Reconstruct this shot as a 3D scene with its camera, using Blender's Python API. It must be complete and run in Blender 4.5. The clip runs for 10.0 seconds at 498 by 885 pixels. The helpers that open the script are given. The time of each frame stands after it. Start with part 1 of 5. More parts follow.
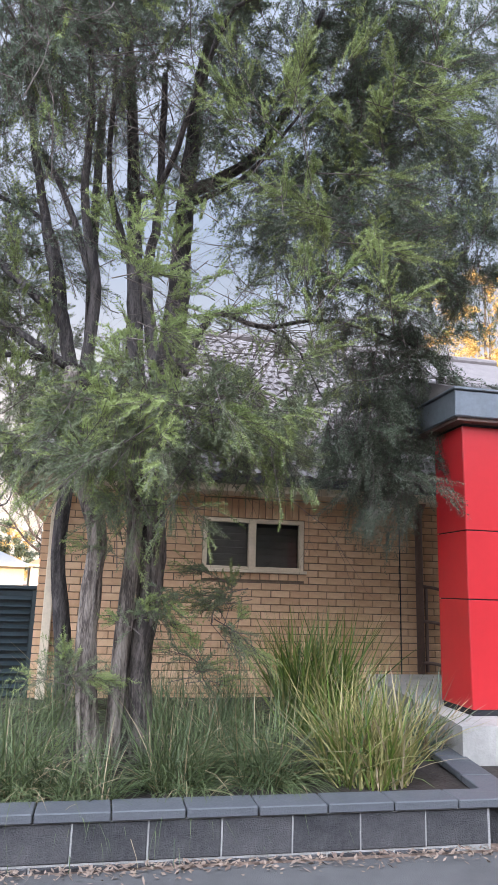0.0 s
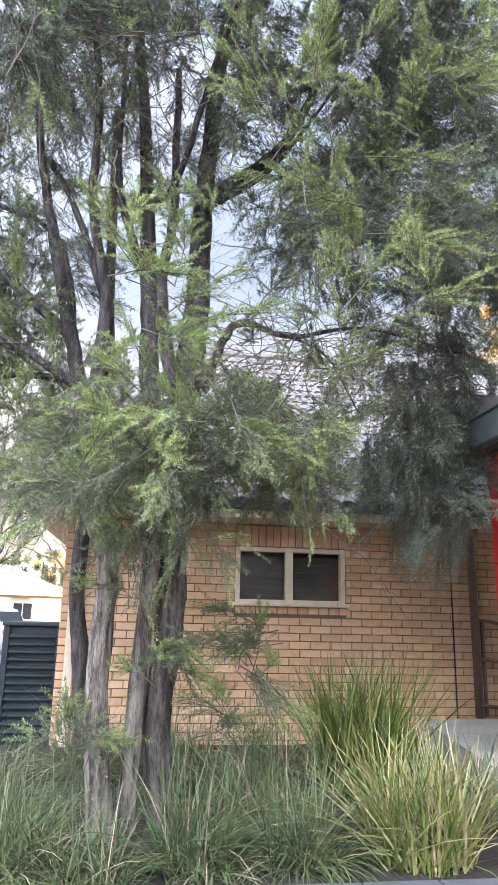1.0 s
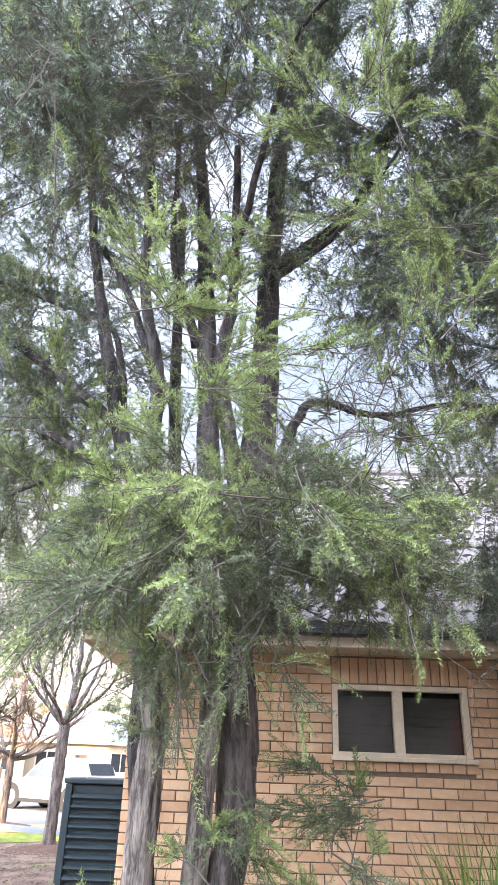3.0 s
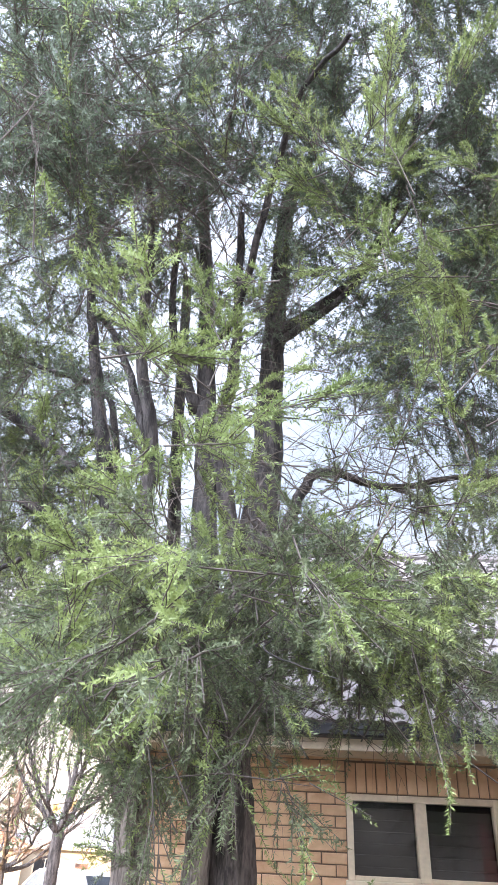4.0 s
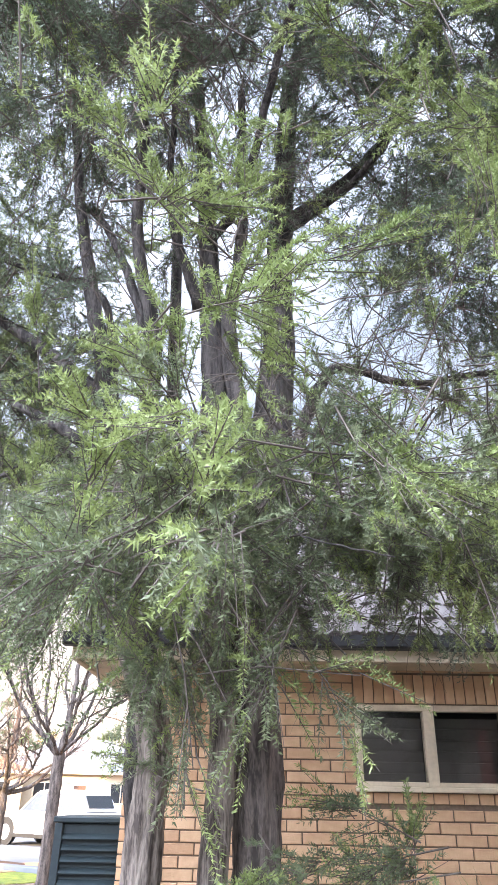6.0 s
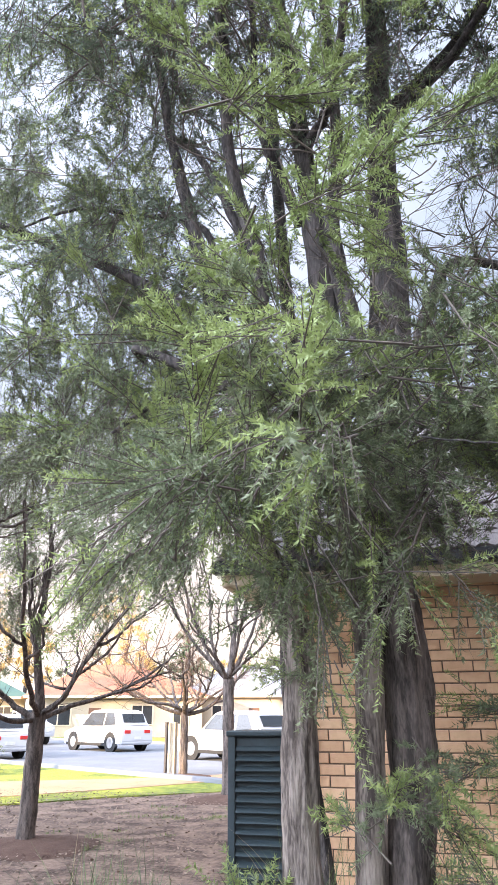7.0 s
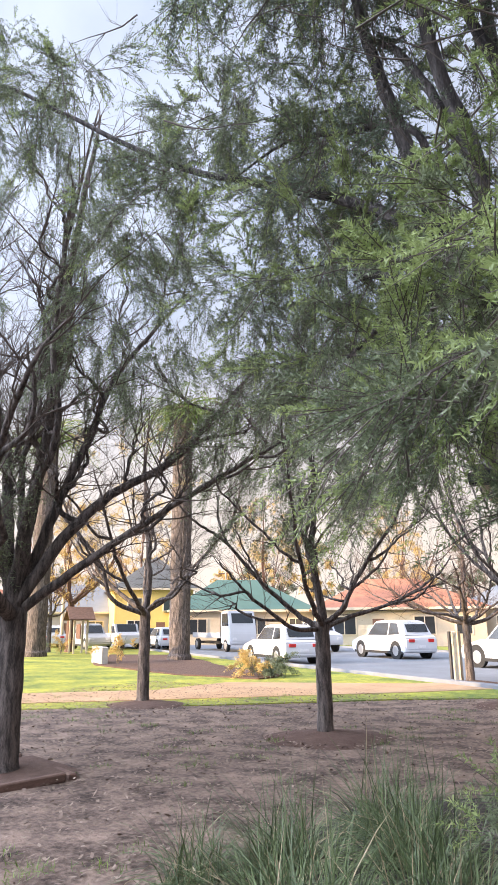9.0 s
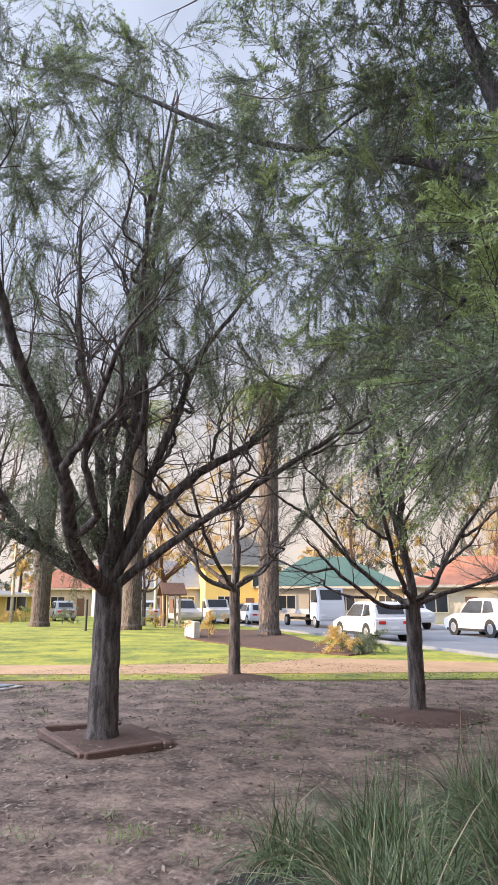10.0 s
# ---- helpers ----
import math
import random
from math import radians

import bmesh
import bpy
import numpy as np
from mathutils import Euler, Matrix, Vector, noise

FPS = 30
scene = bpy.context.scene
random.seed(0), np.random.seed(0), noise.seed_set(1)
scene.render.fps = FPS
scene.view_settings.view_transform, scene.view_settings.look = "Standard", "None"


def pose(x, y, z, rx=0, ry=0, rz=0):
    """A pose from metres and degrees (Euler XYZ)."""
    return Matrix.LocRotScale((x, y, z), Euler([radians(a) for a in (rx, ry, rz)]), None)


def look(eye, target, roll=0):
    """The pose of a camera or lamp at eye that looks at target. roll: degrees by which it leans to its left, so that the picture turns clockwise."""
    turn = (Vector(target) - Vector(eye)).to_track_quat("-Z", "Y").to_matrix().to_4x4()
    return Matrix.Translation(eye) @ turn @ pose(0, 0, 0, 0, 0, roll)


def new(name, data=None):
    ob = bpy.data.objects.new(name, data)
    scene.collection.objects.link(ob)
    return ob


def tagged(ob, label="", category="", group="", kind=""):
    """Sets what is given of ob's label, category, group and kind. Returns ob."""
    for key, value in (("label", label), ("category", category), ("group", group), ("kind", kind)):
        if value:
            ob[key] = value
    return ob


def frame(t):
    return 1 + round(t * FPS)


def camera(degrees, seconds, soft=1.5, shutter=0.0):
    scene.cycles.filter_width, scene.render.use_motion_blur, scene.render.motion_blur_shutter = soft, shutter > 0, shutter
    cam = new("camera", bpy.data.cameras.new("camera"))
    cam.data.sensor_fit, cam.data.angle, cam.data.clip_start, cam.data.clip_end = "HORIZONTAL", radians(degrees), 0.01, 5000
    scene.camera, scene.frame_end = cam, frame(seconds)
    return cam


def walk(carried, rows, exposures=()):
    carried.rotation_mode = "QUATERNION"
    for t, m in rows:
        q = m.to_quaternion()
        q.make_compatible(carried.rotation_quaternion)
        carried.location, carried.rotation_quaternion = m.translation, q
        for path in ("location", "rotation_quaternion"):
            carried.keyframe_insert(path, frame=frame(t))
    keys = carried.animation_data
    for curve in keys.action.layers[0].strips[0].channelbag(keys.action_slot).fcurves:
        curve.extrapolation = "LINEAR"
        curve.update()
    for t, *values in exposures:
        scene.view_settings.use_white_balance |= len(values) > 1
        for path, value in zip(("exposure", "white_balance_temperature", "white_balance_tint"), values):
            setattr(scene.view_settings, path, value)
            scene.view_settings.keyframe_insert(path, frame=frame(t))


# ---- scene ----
cam = camera(40.22, 10.0, soft=1.5)
PATH = [
    (0, (-1.688, 0.305, 1.456), (-1.295, 2.219, 1.880), 1.72),
    (0.5, (-1.498, 0.536, 1.527), (-1.187, 2.455, 1.995), 1.56),
    (1, (-1.468, 0.833, 1.551), (-1.204, 2.752, 2.046), 1.30),
    (1.5, (-1.417, 1.129, 1.552), (-1.235, 3.045, 2.097), 0.89),
    (2, (-1.319, 1.358, 1.559), (-1.235, 3.254, 2.193), 1.28),
    (2.5, (-1.256, 1.575, 1.580), (-1.245, 3.433, 2.321), 1.46),
    (2.7, (-1.245, 1.656, 1.576), (-1.253, 3.493, 2.366), 1.45),
    (3.8, (-1.174, 2.042, 1.665), (-1.281, 3.750, 2.700), 3.68),
    (4, (-1.158, 2.124, 1.682), (-1.246, 3.806, 2.760), 2.97),
    (4.5, (-1.216, 2.305, 1.679), (-1.149, 3.950, 2.815), 1.43),
    (5, (-1.307, 2.414, 1.655), (-1.110, 4.081, 2.743), 1.17),
    (5.5, (-1.307, 2.445, 1.642), (-1.174, 4.167, 2.651), 1.44),
    (6, (-1.325, 2.470, 1.628), (-1.359, 4.245, 2.548), 0.99),
    (6.2, (-1.346, 2.468, 1.608), (-1.438, 4.255, 2.501), -0.24),
    (7.3, (-1.195, 2.566, 1.575), (-1.766, 4.358, 2.257), 0.09),
    (7.5, (-1.154, 2.567, 1.564), (-1.806, 4.342, 2.214), 0.00),
    (8, (-1.092, 2.546, 1.556), (-1.925, 4.263, 2.152), -0.32),
    (8.5, (-1.101, 2.524, 1.554), (-2.094, 4.167, 2.117), -0.44),
    (9, (-1.129, 2.489, 1.563), (-2.262, 4.052, 2.085), -0.48),
    (9.5, (-1.134, 2.495, 1.571), (-2.385, 3.979, 2.054), -0.33),
    (10, (-1.140, 2.509, 1.566), (-2.476, 3.925, 2.025), 0.08),
]
walk(cam, [(t, look(e, g, r)) for t, e, g, r in PATH], [(0.0, 1.78), (0.5, 2.18), (1.0, 2.3), (4.0, 2.58), (6.0, 2.55), (7.4, 1.9), (8.5, 1.62), (9.0, 1.5), (10.0, 1.15)])

# ---- light ----
SUN_AZ = math.atan2(-0.55, -0.84)          # compass way to the sun, from +y towards +x
SUN_EL = radians(11)
world = bpy.data.worlds.new("sky")
scene.world = world
world.use_nodes = True
wn = world.node_tree.nodes
sky = wn.new("ShaderNodeTexSky")
sky.sky_type = 'NISHITA'
sky.sun_disc = False
sky.sun_elevation = radians(14)
sky.sun_rotation = SUN_AZ
sky.air_density, sky.dust_density, sky.ozone_density = 1.0, 2.5, 1.0
bg = wn["Background"]
bg.inputs[1].default_value = 0.08
# thin bright cloud over the whole sky, glowing towards the low sun
wl = world.node_tree.links
tcw = wn.new("ShaderNodeTexCoord")
dotp = wn.new("ShaderNodeVectorMath")
dotp.operation = 'DOT_PRODUCT'
wl.new(tcw.outputs["Generated"], dotp.inputs[0])
dotp.inputs[1].default_value = (math.sin(SUN_AZ) * .93, math.cos(SUN_AZ) * .93, .37)
glow = wn.new("ShaderNodeMapRange")
glow.interpolation_type = 'SMOOTHSTEP'
glow.inputs[1].default_value, glow.inputs[2].default_value = 0.3, 1.0
glow.inputs[3].default_value, glow.inputs[4].default_value = 1.0, 10.0
wl.new(dotp.outputs["Value"], glow.inputs[0])
cn = wn.new("ShaderNodeTexNoise")
cn.inputs["Scale"].default_value = 2.2
cn.inputs["Detail"].default_value = 6
cr = wn.new("ShaderNodeMapRange")
cr.inputs[1].default_value, cr.inputs[2].default_value = 0.38, 0.62
cr.inputs[3].default_value, cr.inputs[4].default_value = 0.55, 1.0
wl.new(tcw.outputs["Generated"], cn.inputs["Vector"])
wl.new(cn.outputs[0], cr.inputs[0])
cloud = wn.new("ShaderNodeVectorMath")
cloud.operation = 'SCALE'
cloud.inputs[0].default_value = (1.85, 2.05, 2.55)
# the sky brightens from the north round to the west
west_glow = wn.new("ShaderNodeMapRange")
west_glow.inputs[1].default_value, west_glow.inputs[2].default_value = -0.6, 0.1
west_glow.inputs[3].default_value, west_glow.inputs[4].default_value = 1.0, 2.3
wl.new(dotp.outputs["Value"], west_glow.inputs[0])
both = wn.new("ShaderNodeMath")
both.operation = 'MULTIPLY'
wl.new(glow.outputs[0], both.inputs[0])
wl.new(west_glow.outputs[0], both.inputs[1])
wl.new(both.outputs[0], cloud.inputs["Scale"])
mixc = wn.new("ShaderNodeMix")
mixc.data_type = 'RGBA'
wl.new(cr.outputs[0], mixc.inputs[0])
wl.new(sky.outputs[0], mixc.inputs[6])
wl.new(cloud.outputs[0], mixc.inputs[7])
# warm band of evening haze along the horizon
sepz = wn.new("ShaderNodeSeparateXYZ")
wl.new(tcw.outputs["Generated"], sepz.inputs[0])
hz = wn.new("ShaderNodeMapRange")
hz.interpolation_type = 'SMOOTHSTEP'
hz.inputs[1].default_value, hz.inputs[2].default_value = 0.05, 0.50
hz.inputs[3].default_value, hz.inputs[4].default_value = 0.85, 0.0
wl.new(sepz.outputs[2], hz.inputs[0])
mixh = wn.new("ShaderNodeMix")
mixh.data_type = 'RGBA'
wl.new(hz.outputs[0], mixh.inputs[0])
wl.new(mixc.outputs[2], mixh.inputs[6])
mixh.inputs[7].default_value = (5.6, 4.8, 4.15, 1)
wl.new(mixh.outputs[2], bg.inputs[0])
sun = new("sun", bpy.data.lights.new("sun", 'SUN'))
sun.data.energy, sun.data.angle, sun.data.color = 4.6, radians(0.6), (1.0, 0.70, 0.40)
sun_way = Vector((math.sin(SUN_AZ) * math.cos(SUN_EL), math.cos(SUN_AZ) * math.cos(SUN_EL), math.sin(SUN_EL)))
sun.matrix_world = look(sun_way * 60, (0, 0, 0))


# ---- materials ----
def mat(name, col, rough=0.8, var=0.25, scale=8.0, bump=0.2, bscale=40.0, metal=0.0, spec=0.4, col2=None, stretch=(1, 1, 1),
        island=0.0, objrand=0.0, big=1.0, trans=0.0, lo=0.5, hi=1.1):
    """A surface of two mixed tones: broad stains, fine grain, bump; optional shift by piece."""
    m = bpy.data.materials.new(name)
    m.use_nodes = True
    n, l = m.node_tree.nodes, m.node_tree.links
    b = n["Principled BSDF"]
    b.inputs["Roughness"].default_value, b.inputs["Metallic"].default_value = rough, metal
    b.inputs["Specular IOR Level"].default_value = spec
    tc = n.new("ShaderNodeTexCoord")
    mp = n.new("ShaderNodeMapping")
    mp.inputs["Scale"].default_value = stretch
    l.new(tc.outputs["Object"], mp.inputs[0])
    n1, n2 = n.new("ShaderNodeTexNoise"), n.new("ShaderNodeTexNoise")
    for nn, s, d in ((n1, scale, 5), (n2, scale * 7, 4)):
        nn.inputs["Scale"].default_value, nn.inputs["Detail"].default_value = s, d
        l.new(mp.outputs[0], nn.inputs["Vector"])
    mixv = n.new("ShaderNodeMath")
    mixv.operation = 'MULTIPLY_ADD'
    l.new(n1.outputs[0], mixv.inputs[0])
    mixv.inputs[1].default_value = big
    mixv.inputs[2].default_value = 0.0
    add = n.new("ShaderNodeMath")
    add.operation = 'MULTIPLY_ADD'
    l.new(n2.outputs[0], add.inputs[0])
    add.inputs[1].default_value = 0.6
    l.new(mixv.outputs[0], add.inputs[2])
    top = add.outputs[0]
    if island or objrand:
        src = n.new("ShaderNodeNewGeometry").outputs["Random Per Island"] if island else n.new("ShaderNodeObjectInfo").outputs["Random"]
        ad = n.new("ShaderNodeMath")
        ad.operation = 'MULTIPLY_ADD'
        l.new(src, ad.inputs[0])
        ad.inputs[1].default_value = island or objrand
        l.new(top, ad.inputs[2])
        top = ad.outputs[0]
        hi += island or objrand
    mr = n.new("ShaderNodeMapRange")
    mr.inputs[1].default_value, mr.inputs[2].default_value = lo, hi
    l.new(top, mr.inputs[0])
    mx = n.new("ShaderNodeMix")
    mx.data_type = 'RGBA'
    c2 = col2 or tuple(min(1, c * (1 + var)) for c in col)
    c1 = col if col2 else tuple(c * (1 - var) for c in col)
    mx.inputs[6].default_value, mx.inputs[7].default_value = (*c1, 1), (*c2, 1)
    l.new(mr.outputs[0], mx.inputs[0])
    l.new(mx.outputs[2], b.inputs["Base Color"])
    if bump:
        n3 = n.new("ShaderNodeTexNoise")
        n3.inputs["Scale"].default_value, n3.inputs["Detail"].default_value = bscale, 6
        l.new(mp.outputs[0], n3.inputs["Vector"])
        bp = n.new("ShaderNodeBump")
        bp.inputs["Strength"].default_value, bp.inputs["Distance"].default_value = bump, 0.02
        l.new(n3.outputs[0], bp.inputs["Height"])
        l.new(bp.outputs[0], b.inputs["Normal"])
    if trans:
        tr = n.new("ShaderNodeBsdfTranslucent")
        l.new(mx.outputs[2], tr.inputs[0])
        ms = n.new("ShaderNodeMixShader")
        ms.inputs[0].default_value = trans
        l.new(b.outputs[0], ms.inputs[1])
        l.new(tr.outputs[0], ms.inputs[2])
        l.new(ms.outputs[0], n["Material Output"].inputs[0])
    return m


M = {}
M["brick"] = mat("tan_brick", (0.43, 0.245, 0.135), 0.85, scale=3, bump=0.35, bscale=90, objrand=0.55, col2=(0.70, 0.475, 0.295))
M["brick_rest"] = mat("tan_brick_rest", (0.43, 0.245, 0.135), 0.85, scale=3, bump=0.35, bscale=90, island=0.5, col2=(0.70, 0.475, 0.295))
M["mortar"] = mat("dark_mortar", (0.16, 0.115, 0.08), 0.95, 0.3, 6, 0.4, 120)
M["cream"] = mat("cream_paint", (0.62, 0.52, 0.38), 0.6, 0.15, 5, 0.1, 60)
M["tile"] = mat("grey_roof_tile", (0.13, 0.115, 0.11), 0.75, scale=5, bump=0.3, bscale=60, objrand=0.4, col2=(0.23, 0.20, 0.19))
M["tile_rest"] = mat("grey_roof_tile_rest", (0.13, 0.115, 0.11), 0.75, scale=5, bump=0.3, bscale=60, island=0.5, col2=(0.23, 0.20, 0.19))
M["metal_dark"] = mat("dark_gutter", (0.035, 0.035, 0.04), 0.5, 0.3, 8, 0.05, 50)
M["metal_grey"] = mat("grey_flashing", (0.17, 0.19, 0.21), 0.45, 0.2, 4, 0.05, 50, metal=0.3)
M["pipe"] = mat("brown_pipe", (0.12, 0.075, 0.06), 0.6, 0.25, 6, 0.1, 50)
M["red"] = mat("red_panel", (0.46, 0.020, 0.024), 0.33, 0.06, 2, 0.02, 20, spec=0.5)
M["joint"] = mat("black_joint", (0.02, 0.02, 0.022), 0.8, 0.2, 10, 0.0)
M["concrete"] = mat("pale_concrete", (0.34, 0.32, 0.29), 0.85, 0.22, 3, 0.25, 70)
M["block"] = mat("charcoal_block", (0.022, 0.022, 0.024), 0.85, scale=7, bump=0.7, bscale=110, objrand=0.3, col2=(0.085, 0.080, 0.080), lo=.6, hi=1.0)
M["cap"] = mat("smooth_grey_cap", (0.062, 0.067, 0.074), 0.65, scale=5, bump=0.3, bscale=90, objrand=0.3, col2=(0.095, 0.097, 0.102))
M["mortar_pale"] = mat("pale_mortar", (0.30, 0.29, 0.27), 0.95, 0.2, 10, 0.4, 120)
M["soil"] = mat("dark_soil", (0.030, 0.022, 0.017), 0.95, 0.5, 6, 0.9, 45)
M["dirt"] = mat("dry_dirt", (0.046, 0.028, 0.020), 0.95, scale=2.2, bump=1.0, bscale=26, col2=(0.25, 0.172, 0.130), lo=.62, hi=1.0)
M["asphalt"] = mat("asphalt", (0.080, 0.077, 0.075), 0.85, 0.25, 1.2, 0.4, 150)
M["road"] = mat("road", (0.15, 0.16, 0.18), 0.8, 0.15, 0.6, 0.2, 60)
M["gravel"] = mat("tan_path", (0.34, 0.22, 0.13), 0.9, 0.25, 1.0, 0.4, 60)
# col2 is yellowed, with some low golden sunlight put into the colour
M["lawn"] = mat("lawn", (0.105, 0.145, 0.03), 0.95, scale=.7, bump=1.0, bscale=80, col2=(0.36, 0.345, 0.05), lo=.62, hi=1.0)
M["litter"] = mat("brown_litter", (0.07, 0.04, 0.03), 0.9, scale=2, bump=0, island=0.5, col2=(0.33, 0.25, 0.19))
M["mulch"] = mat("mulch", (0.06, 0.028, 0.02), 0.95, 0.6, 7, 1.0, 60, col2=(0.125, 0.075, 0.053))
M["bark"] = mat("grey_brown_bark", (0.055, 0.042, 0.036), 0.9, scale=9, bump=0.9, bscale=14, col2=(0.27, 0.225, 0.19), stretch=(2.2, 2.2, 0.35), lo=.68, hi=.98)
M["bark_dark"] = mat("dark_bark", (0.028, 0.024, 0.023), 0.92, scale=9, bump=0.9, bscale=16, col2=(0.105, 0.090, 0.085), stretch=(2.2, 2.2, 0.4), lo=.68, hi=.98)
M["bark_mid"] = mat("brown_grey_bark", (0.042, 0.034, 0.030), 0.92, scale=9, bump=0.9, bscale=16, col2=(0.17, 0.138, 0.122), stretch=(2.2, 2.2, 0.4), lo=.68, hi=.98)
M["twig"] = mat("grey_twig", (0.115, 0.094, 0.08), 0.9, 0.4, 6, 0.0, island=0.5)
M["twig_brown"] = mat("brown_twig", (0.10, 0.075, 0.062), 0.9, 0.4, 6, 0.0, island=0.5)
M["leaf"] = mat("narrow_leaf", (0.062, 0.086, 0.044), 0.5, scale=2.2, bump=0, island=0.25, col2=(0.270, 0.305, 0.170), trans=0.36, lo=.55, hi=1.05)
M["leaf_new"] = mat("fresh_tip_leaf", (0.125, 0.175, 0.055), 0.5, scale=2.2, bump=0, island=0.25, col2=(0.37, 0.43, 0.165), trans=0.38, lo=.55, hi=1.05)
M["leaf_dark"] = mat("grey_green_leaf", (0.058, 0.078, 0.050), 0.55, scale=2.0, bump=0, island=0.25, col2=(0.200, 0.240, 0.160), trans=0.36, lo=.55, hi=1.05)
M["leaf_autumn"] = mat("autumn_leaf", (0.34, 0.22, 0.07), 0.6, scale=0.9, bump=0, island=0.5, col2=(0.62, 0.47, 0.19), trans=0.3)
M["grass"] = mat("tussock_blade", (0.022, 0.042, 0.020), 0.5, scale=2, bump=0, island=0.6, col2=(0.160, 0.195, 0.080), trans=0.15)
M["flax"] = mat("flax_blade", (0.022, 0.055, 0.012), 0.4, scale=2, bump=0, island=0.6, col2=(0.20, 0.27, 0.05), trans=0.2)
M["flax_dry"] = mat("yellowing_flax_blade", (0.07, 0.09, 0.02), 0.5, scale=2, bump=0, island=0.6, col2=(0.52, 0.44, 0.19), trans=0.2)
M["dry"] = mat("dead_blade", (0.20, 0.14, 0.08), 0.8, scale=2, bump=0, island=0.5, col2=(0.42, 0.34, 0.22))
M["white_car"] = mat("white_car_paint", (0.50, 0.51, 0.54), 0.2, 0.03, 2, 0, spec=0.6)
M["dark_car"] = mat("dark_car_paint", (0.05, 0.055, 0.065), 0.25, 0.1, 2, 0, spec=0.6)
M["silver_car"] = mat("silver_car_paint", (0.42, 0.42, 0.43), 0.3, 0.05, 2, 0, metal=0.4)
M["glass_dark"] = mat("dark_glass", (0.025, 0.028, 0.032), 0.08, 0.2, 2, 0, spec=0.8)
M["tyre"] = mat("tyre", (0.02, 0.02, 0.02), 0.9, 0.2, 8, 0.1)
M["rim"] = mat("alloy_rim", (0.45, 0.45, 0.46), 0.35, 0.1, 8, 0, metal=0.8)
M["lamp_red"] = mat("red_lamp", (0.45, 0.02, 0.02), 0.3, 0.1, 8, 0)
M["lamp_clear"] = mat("clear_lamp", (0.6, 0.6, 0.62), 0.2, 0.1, 8, 0)
M["cabinet"] = mat("dark_teal_steel", (0.022, 0.036, 0.042), 0.5, 0.25, 4, 0.05, 40)
M["timber"] = mat("weathered_timber", (0.13, 0.075, 0.055), 0.85, 0.35, 5, 0.5, 40, stretch=(1, 1, 4))
M["render_cream"] = mat("cream_render", (0.47, 0.40, 0.30), 0.85, 0.1, 1.0, 0.1, 30)
M["render_yellow"] = mat("yellow_wall", (0.60, 0.44, 0.14), 0.8, 0.08, 1.0, 0.1, 30)
M["render_grey"] = mat("grey_wall", (0.40, 0.38, 0.37), 0.85, 0.1, 1.0, 0.1, 30)
M["roof_green"] = mat("green_metal_roof", (0.07, 0.125, 0.105), 0.6, 0.12, 0.8, 0.2, 8)
M["roof_red"] = mat("terracotta_roof", (0.36, 0.15, 0.09), 0.8, 0.25, 1.5, 0.4, 12)
M["roof_grey"] = mat("grey_metal_roof", (0.20, 0.205, 0.215), 0.6, 0.12, 0.8, 0.2, 8)
M["blind"] = mat("grey_blind_slat", (0.16, 0.14, 0.125), 0.7, 0.15, 5, 0.05)
M["inside"] = mat("dim_room", (0.10, 0.09, 0.085), 0.9, 0.2, 2, 0.0)

gl = bpy.data.materials.new("window_glass")
gl.use_nodes = True
gb = gl.node_tree.nodes["Principled BSDF"]
gb.inputs["Transmission Weight"].default_value, gb.inputs["Roughness"].default_value = 1.0, 0.02
gb.inputs["Base Color"].default_value = (0.85, 0.88, 0.87, 1)
M["glass"] = gl


# ---- building blocks ----
def part(name, geo, material, parent=None, label="", smooth=False):
    """One mesh object under a thing, from a bmesh, a mesh, or (verts, faces)."""
    if isinstance(geo, bmesh.types.BMesh):
        me = bpy.data.meshes.new(name)
        geo.to_mesh(me)
        geo.free()
    elif isinstance(geo, tuple):
        me = bpy.data.meshes.new(name)
        me.from_pydata(geo[0], [], geo[1])
    else:
        me = geo
    if not me.materials:
        me.materials.append(M[material])
    if smooth:
        me.polygons.foreach_set("use_smooth", [True] * len(me.polygons))
    ob = new(name, me)
    if parent:
        ob.parent = parent
    if label:
        ob["label"] = label
    return ob


def thing(name, at, label, category, group="", kind="", rz=0.0):
    ob = new(name)
    ob.matrix_world = pose(*at, 0, 0, rz)
    return tagged(ob, label, category, group, kind)


def box(x0, y0, z0, x1, y1, z1, bevel=0.0, bm=None):
    bm = bm or bmesh.new()
    v = bmesh.ops.create_cube(bm, size=1.0, matrix=Matrix.Translation(((x0 + x1) / 2, (y0 + y1) / 2, (z0 + z1) / 2)) @ Matrix.Diagonal((x1 - x0, y1 - y0, z1 - z0, 1)))["verts"]
    if bevel:
        es = list({e for q in v for e in q.link_edges})
        bmesh.ops.bevel(bm, geom=es, offset=bevel, segments=1, affect='EDGES')
    return bm


def prism(poly, y0, y1, axis="y", bm=None):
    """A solid from a closed outline in (x, z), drawn out along y (or an outline in (y, z) along x)."""
    bm = bm or bmesh.new()
    f = (lambda a, b, c: (a, c, b)) if axis == "y" else (lambda a, b, c: (c, a, b))
    a = [bm.verts.new(f(p[0], p[1], y0)) for p in poly]
    b = [bm.verts.new(f(p[0], p[1], y1)) for p in poly]
    bm.faces.new(a), bm.faces.new(b[::-1])
    for i in range(len(poly)):
        j = (i + 1) % len(poly)
        bm.faces.new((a[i], b[i], b[j], a[j]))
    bmesh.ops.recalc_face_normals(bm, faces=bm.faces)
    return bm


